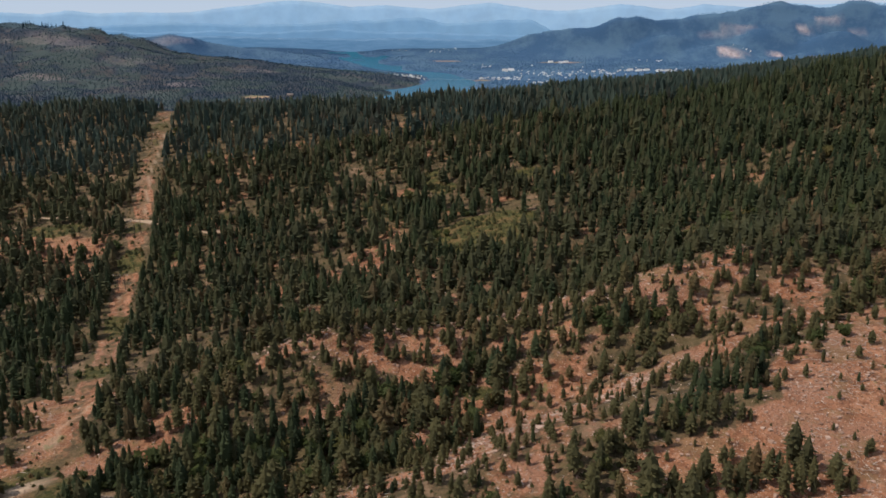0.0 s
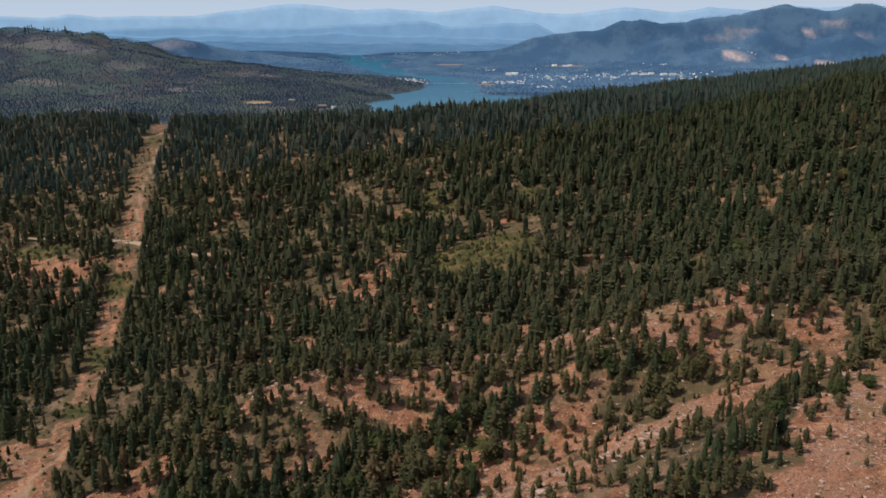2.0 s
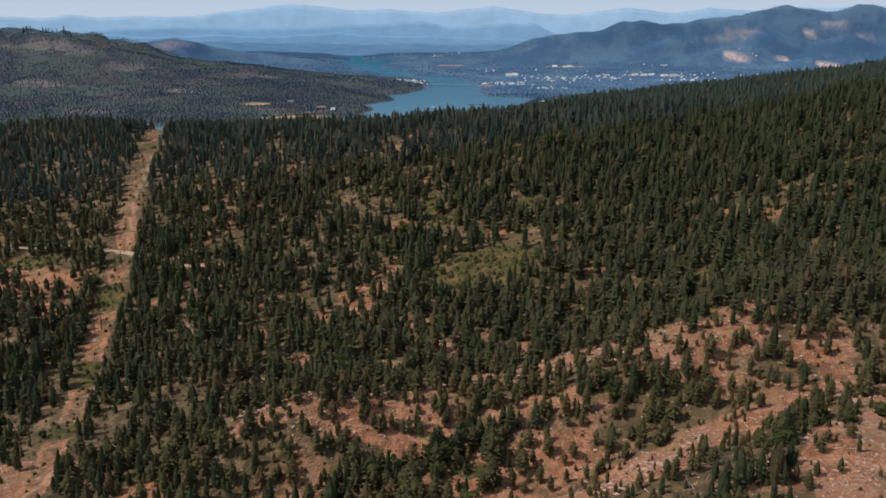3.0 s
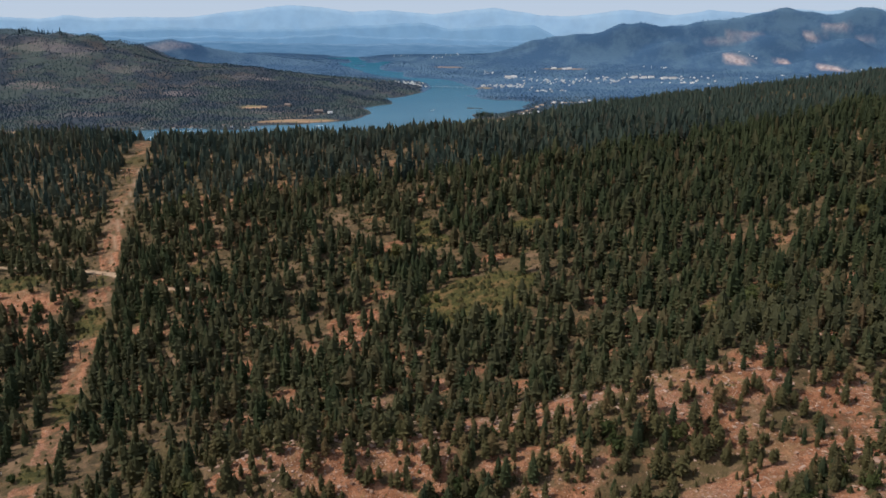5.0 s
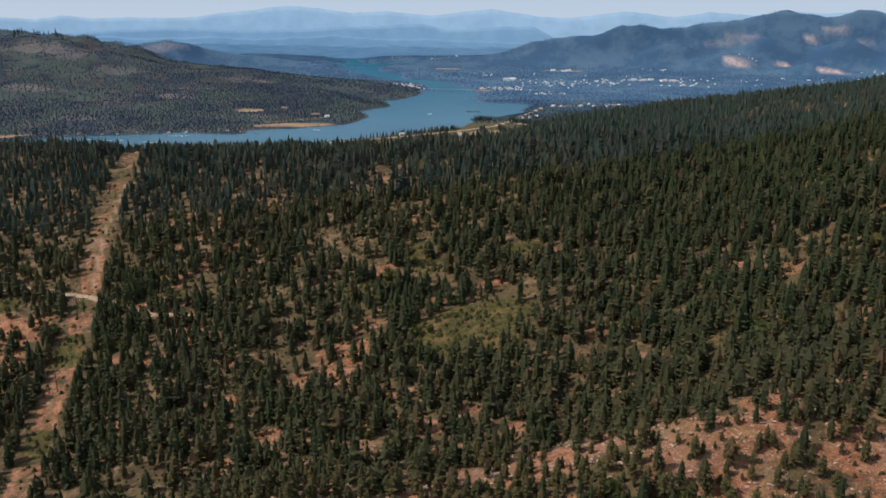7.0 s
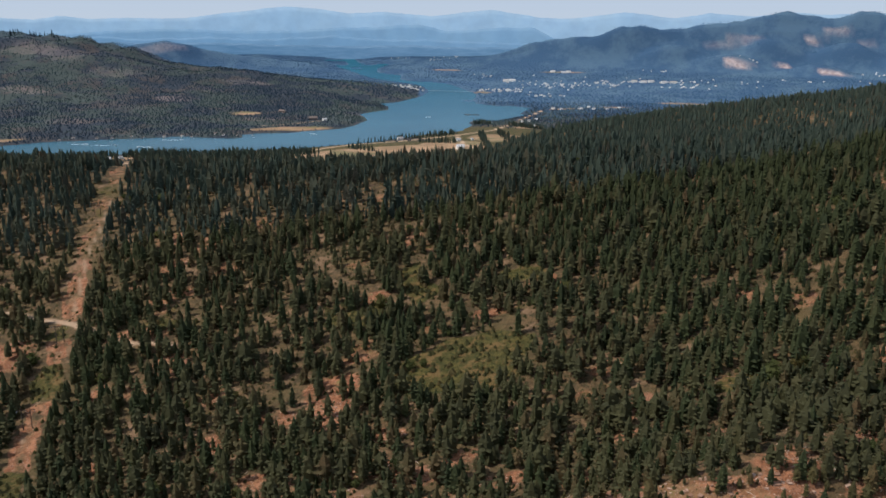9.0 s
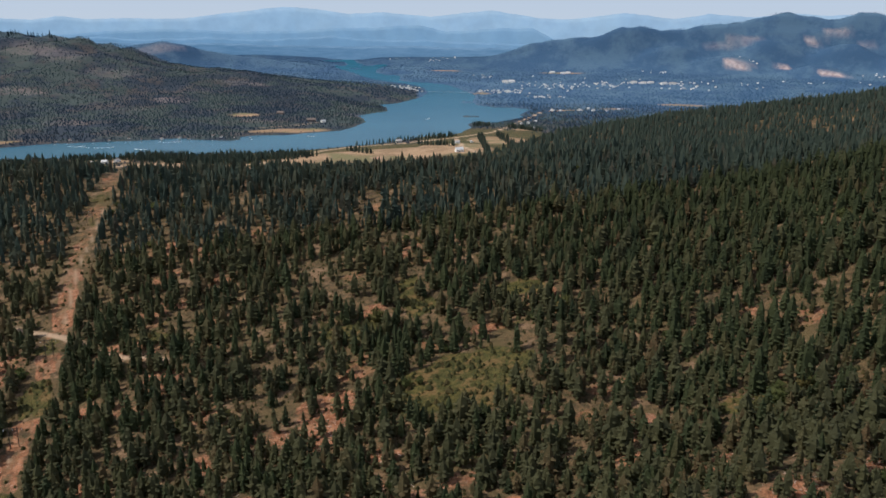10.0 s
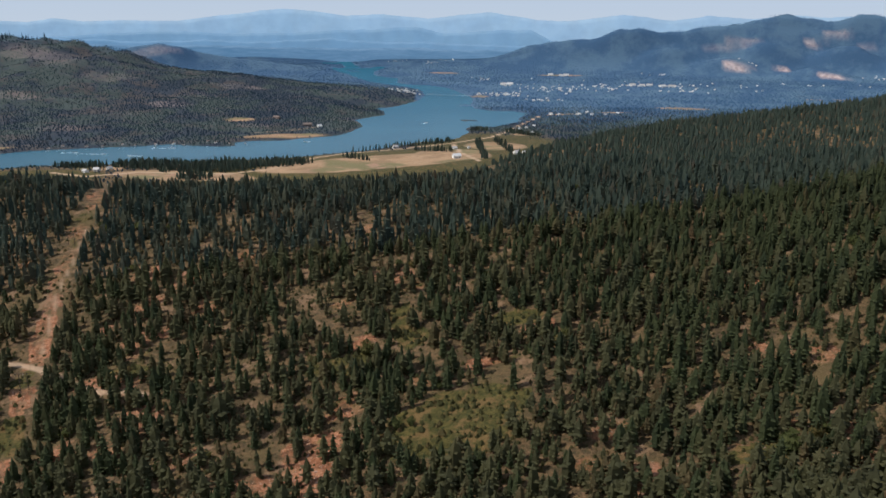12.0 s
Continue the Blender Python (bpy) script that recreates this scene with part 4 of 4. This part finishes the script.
stand_of("undergrowth", [bush(s, 5, 0.8, True) for s in range(10)], ux, uy, land(ux, uy), rng.uniform(0.5, 1.7, ux.shape) * (1 + 1.1 * wet + 0.5 * step(340, 400, uy)), rng.uniform(0.9, 1.6, ux.shape), rng, [SCRUB],
         "low olive and yellowish bushes between the trees", "undergrowth", -0.1)

# broad-leaved trees in the damp gullies and here and there in the wood
bx, by = scatter(rng, -420, 520, 165, 900, 6.5)
bx, by = bx[in_sector(bx, by)], by[in_sector(bx, by)]
bare_b, cut_b = cover_of(bx, by)[::4]
wet = in_gully(bx, by)
for g in SHRUBS:
    wet = np.maximum(wet, 0.7 * patch(bx, by, *g))
keep = rng.uniform(size=bx.shape) < np.maximum(0.42 * wet, 0.10 * step(0.0, 0.5, swell(bx, by, 60, 73))) * (1 - bare_b) * (1 - cut_b)
bx, by, wet = bx[keep], by[keep], wet[keep]
stand_of("broadleaf_trees", [bush(40 + s, 70, 1.15) for s in range(8)], bx, by, land(bx, by), rng.uniform(3.0, 6.5, bx.shape) * (1 + 0.25 * wet), rng.uniform(0.8, 1.15, bx.shape), rng, [BROADLEAF],
         "bright green leafy trees in the damp gullies", "trees", -0.2)

# woods of the valley and of the hills across the lake
def grove_of(x, y):
    """Dark groves and tree rows on the near shore, from 0 to 1."""
    g = np.maximum.reduce([patch(x, y, -560, 1672, 62, 48), patch(x, y, -430, 1655, 100, 62, 12), patch(x, y, -320, 1700, 70, 36, 20), patch(x, y, -680, 1650, 60, 18), patch(x, y, -430, 1540, 30, 26)])
    for width, line in ((10, [(-39, 1905), (31, 1895)]), (7, [(101, 2060), (106, 1789)]), (9, [(-190, 1800), (-135, 1750)]), (8, [(-187, 1895), (-90, 1950), (39, 2070)]), (16, [(60, 2330), (125, 2290)]), (9, [(170, 1900), (150, 2080)]), (12, [(-20, 2010), (20, 2040)]), (14, [(190, 2260), (260, 2180)])):
        g = np.maximum(g, 0.75 * (1 - step(0.6 * width, 1.3 * width, to_line(x, y, line))))
    return g


vx, vy = scatter(rng, -2000, 1900, 1330, 3000, 9.3)
wx, wy = scatter(rng, -3400, 4600, 3000, 5000, 19.5)
fx, fy = scatter(rng, -4600, 5200, 5000, 8600, 27.0)
wx, wy = np.concatenate([wx[(wx > -450) | (wy > 3800)], fx]), np.concatenate([wy[(wx > -450) | (wy > 3800)], fy])
hx, hy = scatter(rng, -2300, -450, 3000, 3800, 11.0)
wx, wy = np.concatenate([wx, hx]), np.concatenate([wy, hy])
vx, vy = np.concatenate([vx, wx]), np.concatenate([vy, wy])
vx, vy = vx[in_sector(vx, vy, 33)], vy[in_sector(vx, vy, 33)]
field_v, track_v = cover_of(vx, vy)[2:4]
shore_v = offshore(vx, vy)
open_land = np.maximum.reduce([field_v, track_v, open_of(vx, vy), patch(vx, vy, *TOWN) * 0.6])
grove = grove_of(vx, vy)
woods = np.maximum(1 - open_land, grove) * (0.97 - 0.25 * step(0.0, 0.45, swell(vx, vy, 240, 75, 4))) * (1 - 0.35 * step(0.0, 0.4, swell(vx, vy, 150, 76, 4)) * (vx < -250)) * (1 - 0.95 * step(0.1, 0.5, scar_of(vx, vy)))
keep = (rng.uniform(size=vx.shape) < woods) & (shore_v > 8) & (hill(vx, vy) < 8) & (grove < 0.3)
vx, vy = vx[keep], vy[keep]
size_v = rng.uniform(3.4, 6.2, vx.shape) * (1 - 0.25 * step(3300, 4200, vy))
vz, wide = land(vx, vy), rng.uniform(1.8, 2.4, vx.shape) * (1 + 1.3 * np.where((vx > -450) | (vy > 3800), step(2900, 3200, vy) + 0.6 * step(4900, 5000, vy), 0))
crest = np.stack([rng.uniform(-1740, -1540, 30), rng.uniform(3360, 3420, 30)], 1)
vx, vy, vz = np.concatenate([vx, crest[:, 0]]), np.concatenate([vy, crest[:, 1]]), np.concatenate([vz, land(crest[:, 0], crest[:, 1])])
size_v, wide = np.concatenate([size_v, rng.uniform(12, 26, len(crest))]), np.concatenate([wide, rng.uniform(0.45, 0.8, len(crest))])
# trees beyond this line get the bluer, haze-tinted needles
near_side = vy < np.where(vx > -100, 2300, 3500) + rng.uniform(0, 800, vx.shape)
cx, cy = scatter(rng, -760, 300, 1500, 2380, 5.6)
clump = (rng.uniform(size=cx.shape) < 0.9 * grove_of(cx, cy)) & (offshore(cx, cy) > 6)
cx, cy = cx[clump], cy[clump]
stand_of("shore_groves", [conifer(120 + s, 5, 5, 0.05, 0.2, 0.5, False) for s in range(6)], cx, cy, land(cx, cy), rng.uniform(9, 17, cx.shape), rng.uniform(0.85, 1.1, cx.shape), rng, [HAZED_FIR, BARK],
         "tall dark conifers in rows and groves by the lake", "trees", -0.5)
stand_of("valley_woods", [spiky_top(s, 2, 4) for s in range(8)], vx[near_side], vy[near_side], vz[near_side], size_v[near_side], wide[near_side], rng, [FAR_HAZED_FIR],
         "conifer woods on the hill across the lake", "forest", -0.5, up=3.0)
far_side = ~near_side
stand_of("distant_woods", [spiky_top(20 + s, 1, 4) for s in range(8)], vx[far_side], vy[far_side], vz[far_side], size_v[far_side], wide[far_side], rng, [HAZE_BLUE_FIR],
         "distant conifer woods beyond the lake, tinted blue for haze", "forest", -0.5, up=3.0)


# ---- power line: wooden H-frames along the cut ----
def h_frame():
    top = thing("power_pole", "weathered wooden H-frame power pole in the grassy cut", "power pole", "poles along the cut")
    for side in (-2.1, 2.1):
        part("pole", rod(bmesh.new(), (side, 0, -1.0), (side, 0, 11.5), 0.24, 0.17, 8), POLE_WOOD, top)
    part("crossarm", box(bmesh.new(), (9.0, 0.22, 0.30), Matrix.Translation((0, 0.2, 10.5)), 0.02), POLE_WOOD, top)
    for a, b in (((-2.1, 0.1, 6.0), (2.1, 0.1, 9.8)), ((2.1, -0.1, 6.0), (-2.1, -0.1, 9.8))):
        part("brace", rod(bmesh.new(), a, b, 0.08, 0.08, 6), POLE_WOOD, top)
    for side in (-4.2, 0, 4.2):
        string = bmesh.new()
        for k in range(5):
            rod(string, (side, 0.2, 10.3 - 0.22 * k), (side, 0.2, 10.16 - 0.22 * k), 0.14, 0.09, 8)
        part("insulator", string, PORCELAIN, top, "grey insulator string")
    return top


pole = h_frame()
for k, (x, y) in enumerate([(-181, 345), (-201, 468), (-216, 540), (-253, 690)]):
    place = Matrix.Translation(stand(x, y)) @ pose(0, 0, 0, 0, 0, 12)
    if k:
        copy_thing(pole, place)
    else:
        pole.matrix_world = place


# ---- houses ----
def house(size, roof_material, label, category="house", group="", openings=0):
    """A gabled house on its base; its length runs along x."""
    l, w, h = size
    top = thing("house" if category == "house" else "barn", label, category, group)
    bm = bmesh.new()
    rise = 0.42 * w
    ring = [(-w / 2, -1.5), (w / 2, -1.5), (w / 2, h), (0, h + rise * 0.96), (-w / 2, h)]
    ends = [[bm.verts.new((x, a, b)) for a, b in ring] for x in (-l / 2, l / 2)]
    bm.faces.new(ends[0][::-1])
    bm.faces.new(ends[1])
    for k in range(5):
        bm.faces.new((ends[0][k], ends[0][(k + 1) % 5], ends[1][(k + 1) % 5], ends[1][k]))
    part("wall", bm, WALL_PAINT, top)
    slope = math.atan2(rise, w / 2)
    run = (w / 2 + 0.7) / math.cos(slope)
    roof = bmesh.new()
    for side in (-1, 1):
        middle = Matrix.Translation((0, side * (w / 2 + 0.7) / 2, h + rise - math.tan(slope) * (w / 2 + 0.7) / 2 + 0.12))
        box(roof, (l + 1.2, run, 0.22), middle @ pose(0, 0, 0, -side * math.degrees(slope)))
    cover = part("roof", roof, roof_material, top)
    if openings:
        part("chimney", box(bmesh.new(), (0.9, 0.9, 2.2), Matrix.Translation((l * 0.24, w * 0.12, h + rise + 0.1)), 0.05), BROWN_ROOF, cover, "brick chimney")
        part("door", box(bmesh.new(), (1.2, 0.12, 2.2), Matrix.Translation((-l * 0.08, -w / 2 - 0.04, 1.1)), 0.02), BROWN_ROOF, top, "dark door")
        for side in (-1, 1):
            for k in range(openings):
                x = l * ((k + 0.5) / openings - 0.5) * 0.86
                if side < 0 and abs(x + l * 0.08) < 1.6:
                    continue
                pane = part("window", box(bmesh.new(), (1.5, 0.10, 1.4), Matrix.Translation((x, side * (w / 2 + 0.03), 1.9)), 0.02), DARK_GLASS, top, "dark window")
                part("sill", box(bmesh.new(), (1.8, 0.24, 0.12), Matrix.Translation((x, side * (w / 2 + 0.10), 1.14))), WALL_PAINT, pane)
    return top


def placed(x, y, turn, grow=1.0):
    spot = np.array([x, y, float(land(np.array([x]), np.array([y]))[0])])
    squeezed = drawn_in(spot)
    s = grow * float(np.linalg.norm(squeezed - MID_EYE) / np.linalg.norm(spot - MID_EYE))
    return Matrix.LocRotScale(Vector(squeezed), Euler((0, 0, radians(turn))), (s, s, s))


rng = np.random.default_rng(11)
FARM = [(46, 1799), (44, 1931), (77, 1947), (180, 1868), (198, 1880), (-635, 1606), (-618, 1622), (-609, 1714), (-92, 1942), (253, 2220), (-650, 1590), (277, 2398), (230, 2327), (250, 2350), (-325, 2330)]
farm_house = house((15, 10, 5), ROOF, "pale farmhouse with a light metal roof beside the dry field", group="valley houses", openings=3)
farm_house.matrix_world = placed(*FARM[0], 20, 1.1)
for x, y in FARM[1:]:
    copy_thing(farm_house, Matrix()).matrix_world = placed(x, y, float(rng.uniform(0, 180)), float(rng.uniform(0.5, 0.9)))
lodge = house((40, 18, 9), BROWN_ROOF, "large brown-roofed lodge beside the far shore", "lodge", "lodges", openings=6)
lodge.name = "lodge"
for side in lodge.children:
    if side.name.startswith("wall"):
        side.data.materials[0] = BROWN_ROOF
lodge.matrix_world = placed(-359, 2336, 8, 0.6)
copy_thing(lodge, Matrix()).matrix_world = placed(-467, 2443, -20, 0.5)

town_house = house((16, 11, 5.5), ROOF, "small white house among dark trees in the town", group="town houses")
spots = []
for cx, cy, sx, sy, count in ((262, 3600, 55, 60, 40), (338, 4240, 28, 60, 10), (551, 4000, 85, 150, 50), (804, 4110, 60, 130, 26), (420, 3284, 45, 25, 12), (1026, 4290, 60, 60, 14), (1150, 4190, 60, 60, 12), (1141, 3830, 50, 70, 10),
                              (-180, 3800, 60, 90, 22), (-105, 3700, 22, 60, 8), (-402, 7800, 60, 140, 5), (-97, 7100, 40, 120, 6), (60, 8000, 80, 200, 8), (240, 4884, 40, 120, 8), (1410, 5400, 60, 80, 7), (2039, 5522, 50, 80, 4),
                              (2059, 4368, 160, 90, 8), (1461, 4107, 160, 160, 10), (2660, 5000, 120, 100, 8), (480, 2770, 90, 25, 10), (900, 4600, 250, 200, 12)):
    for _ in range(count):
        spots.append((cx + rng.normal() * sx, cy + rng.normal() * sy))
spots = [p for p in spots if float(offshore(np.array([p[0]]), np.array([p[1]]))[0]) > 14]
for k, (x, y) in enumerate(spots):
    place = placed(x, y, float(rng.uniform(0, 180)), float(rng.uniform(0.32, 0.66)))
    if k:
        copy_thing(town_house, Matrix()).matrix_world = place
    else:
        town_house.matrix_world = place

store = house((40, 22, 6), ROOF, "long white warehouse at the edge of the town", "warehouse", "warehouses")
store.name = "warehouse"
SHEDS = [(1000, 4300), (1040, 4260), (1085, 4290), (1130, 4200), (1170, 4190), (325, 4230), (360, 4260), (775, 5300), (820, 5380), (720, 5400), (-1280, 10900), (-1210, 10850), (-1130, 10900), (-1060, 10800), (-990, 10850), (-920, 10700), (-860, 10750)]
for k, (x, y) in enumerate(SHEDS):
    place = placed(x, y, float(rng.uniform(-15, 15)), 0.75 if y < 6000 else 1.5)
    if k:
        copy_thing(store, Matrix()).matrix_world = place
    else:
        store.matrix_world = place

# houses and docks along the far shore
shore_house = house((13, 9, 4.5), BROWN_ROOF, "shoreline house with a brown roof under the wooded hill", group="shore houses", openings=3)
dock = thing("dock", "pale wooden boat dock standing in the lake", "dock", "docks")
part("deck", box(bmesh.new(), (3.0, 22, 0.4), Matrix.Translation((0, 0, 0.9)), 0.05), CONCRETE, dock)
for a in (-1.2, 1.2):
    for b in (-9, 0, 9):
        part("post", rod(bmesh.new(), (a, b, -3), (a, b, 1.6), 0.18, 0.18, 6), POLE_WOOD, dock)
for k in range(13):
    s = (k + float(rng.uniform(-0.4, 0.4))) / 12
    x, y = -880 + 430 * s, 1885 + 118 * s - 22 * (s - 0.5) ** 2
    place = placed(x, y + 22 + float(rng.uniform(0, 26)), float(rng.uniform(-50, 50)), float(rng.uniform(0.32, 0.62)))
    wharf = Matrix.Translation((x + 12, y - 6, 0)) @ pose(0, 0, 0, 0, 0, float(rng.uniform(-25, 5))) @ Matrix.Scale(0.7, 4)
    if k:
        copy_thing(shore_house, Matrix()).matrix_world = place
        copy_thing(dock, wharf)
    else:
        shore_house.matrix_world, dock.matrix_world = place, wharf


# ---- bridge over the narrows ----
bridge = thing("bridge", "long low concrete road bridge across the narrows", "bridge")
a, b = np.array((-75.0, 3570.0, 7.0)), np.array((142.0, 3500.0, 7.0))
for k in range(10):
    p, q = Vector(drawn_in(a + (b - a) * k / 10)), Vector(drawn_in(a + (b - a) * (k + 1) / 10))
    m = Matrix.Translation((p + q) / 2) @ (q - p).to_track_quat("X", "Z").to_matrix().to_4x4()
    part("span", box(bmesh.new(), ((q - p).length, 5.0, 0.8), m), CONCRETE, bridge)
    part("pier", rod(bmesh.new(), p - Vector((0, 0, 14)), p, 0.6, 0.6, 8), CONCRETE, bridge)


# ---- motor boats with their wakes ----
def motor_boat():
    top = thing("motor_boat", "small white motor boat on the blue lake", "boat", "boats")
    bm = bmesh.new()
    outline = [(-3.6, 1.15), (1.0, 1.25), (2.8, 0.8), (4.0, 0.0)]
    deck = [(x, y) for x, y in outline] + [(x, -y) for x, y in outline[-2::-1]]
    low = [bm.verts.new((x * 0.93, y * 0.7, -0.2)) for x, y in deck]
    high = [bm.verts.new((x, y, 1.0 + 0.1 * max(x, 0))) for x, y in deck]
    bm.faces.new(low[::-1])
    bm.faces.new(high)
    for k in range(len(deck)):
        bm.faces.new((low[k], low[(k + 1) % len(deck)], high[(k + 1) % len(deck)], high[k]))
    bmesh.ops.recalc_face_normals(bm, faces=bm.faces)
    part("hull", bm, HULL, top)
    part("windscreen", box(bmesh.new(), (1.2, 1.9, 0.7), Matrix.Translation((0.6, 0, 1.4)) @ pose(0, 0, 0, 0, -20), 0.1), DARK_GLASS, top)
    part("motor", box(bmesh.new(), (0.6, 0.5, 1.1), Matrix.Translation((-3.7, 0, 0.8)), 0.1), POLE_WOOD, top)
    return top


def wake(length, seed):
    """Churned water behind a boat: a ragged strip that widens and thins out."""
    pick = np.random.default_rng(seed)
    bm = bmesh.new()
    for k in range(46):
        s = pick.uniform(0, 1) ** 1.3
        x, y = -3 - length * s, pick.normal() * (0.5 + 2.2 * s)
        r = pick.uniform(0.5, 1.4) * (1.2 - 0.6 * s)
        bmesh.ops.create_circle(bm, cap_ends=True, segments=6, radius=r, matrix=Matrix.Translation((x, y, 0.05 + 0.004 * k)) @ Matrix.Diagonal((2.6, 0.8, 1, 1)))
    me = bpy.data.meshes.new("wake")
    bm.to_mesh(me)
    bm.free()
    me.materials.append(FOAM)
    return tagged(new("wake", me), "white foam trail of a motor boat on the lake", "wake", kind="stuff")


boat = motor_boat()
for k, (x, y, turn, length) in enumerate([(-715, 1838, 5, 60), (-598, 1934, 5, 45), (-785, 1852, 5, 30), (-655, 1815, 175, 25), (-32, 2501, 60, 22), (-320, 2060, 200, 12)]):
    place = Matrix.Translation((x, y, 0.15)) @ pose(0, 0, 0, 0, 0, turn)
    if k:
        copy_thing(boat, place)
    else:
        boat.matrix_world = place
    wake(length, 90 + k).matrix_world = Matrix.Translation((x, y, 0.1)) @ pose(0, 0, 0, 0, 0, turn)


# ---- litter of the bare slopes: stones and bleached logs ----
def stone_model(seed):
    """An angular stone."""
    pick = np.random.default_rng(seed)
    bm = box(bmesh.new(), (0.9, 0.72, 0.54))
    bmesh.ops.triangulate(bm, faces=bm.faces)
    v = np.array([np.array(p.co) * pick.uniform(0.55, 1.3, 3) for p in bm.verts])
    f = np.array([[p.index for p in face.verts] for face in bm.faces])
    bm.free()
    return v, f, np.zeros(len(f), int)


def log_model(seed):
    """A fallen stem one metre long, a little bent, with a broken stub."""
    pick = np.random.default_rng(seed)
    verts, tris = [], []
    bend = pick.uniform(-0.06, 0.06)
    for k in range(3):
        for q in range(4):
            r = 0.032 * (1 - 0.3 * k)
            verts.append((k / 2 - 0.5, r * math.cos(q * 1.5708) + bend * math.sin(k * 1.57), r * math.sin(q * 1.5708) + 0.02))
    for k in range(2):
        for q in range(4):
            a, b = k * 4 + q, k * 4 + (q + 1) % 4
            tris += [(a, b, a + 4), (b, b + 4, a + 4)]
    n = len(verts)
    s = pick.uniform(-0.3, 0.3)
    verts += [(s, 0.015, 0.03), (s + 0.05, 0.0, 0.03), (s + 0.12, 0.13 * pick.choice([-1, 1]), 0.09)]
    tris.append((n, n + 1, n + 2))
    return np.array(verts), np.array(tris), np.zeros(len(tris), int)


lx, ly = scatter(rng, -330, 330, 165, 460, 1.2)
inside = in_sector(lx, ly)
lx, ly = lx[inside], ly[inside]
bare_l, cut_l = cover_of(lx, ly)[::4]
chance = bare_l * (1 - 0.8 * cut_l) * (0.20 + 1.0 * np.clip(swell(lx, ly, 14, 81), 0, 1)) * (1 - 0.6 * step(330, 420, ly))
stones = rng.uniform(size=lx.shape) < chance
sx, sy = lx[stones], ly[stones]
stand_of("loose_stones", [stone_model(s) for s in range(8)], sx, sy, land(sx, sy), 0.22 + rng.uniform(0.2, 1.0, sx.shape) ** 4 * 1.1, rng.uniform(0.9, 1.5, sx.shape), rng, [STONE],
         "pale granite stones strewn over the bare soil", "stones", 0.05, rounded=False)
fallen = rng.uniform(size=lx.shape) < bare_l * (1 - 0.8 * cut_l) * (0.06 + 0.85 * np.clip(swell(lx, ly, 24, 82), 0, 1)) * (1 - 0.6 * step(330, 420, ly))
fx, fy = lx[fallen], ly[fallen]
stand_of("fallen_logs", [log_model(s) for s in range(10)], fx, fy, land(fx, fy), rng.uniform(0.7, 1.75, fx.shape) ** 2, rng.uniform(0.9, 1.6, fx.shape), rng, [DEAD_WOOD],
         "bleached logs and slash lying on the bare slope", "logs", 0.05, rounded=False)

# broken rock along the edges of the ribs
edge_x, edge_y = [], []
for line in ([(-78, 316), (-50, 320), (-20, 322), (8, 331)], [(-6, 210), (28, 230), (52, 246), (78, 264), (95, 282)], [(96, 244), (112, 253), (135, 272), (160, 288)], [(40, 333), (70, 326), (112, 332), (130, 330)]):
    for (ax, ay), (bx2, by2) in zip(line, line[1:]):
        for _ in range(26):
            s = rng.uniform(0, 1)
            edge_x.append(ax + s * (bx2 - ax) + rng.normal() * 2.2)
            edge_y.append(ay + s * (by2 - ay) + rng.normal() * 1.6)
edge_x, edge_y = np.array(edge_x), np.array(edge_y)
stand_of("rock_ledge", [stone_model(30 + s) for s in range(8)], edge_x, edge_y, land(edge_x, edge_y), rng.uniform(0.35, 1.25, edge_x.shape), rng.uniform(1.1, 2.2, edge_x.shape), rng, [STONE],
         "broken granite ledges along the bare ribs", "rocks", 0.1, rounded=False)
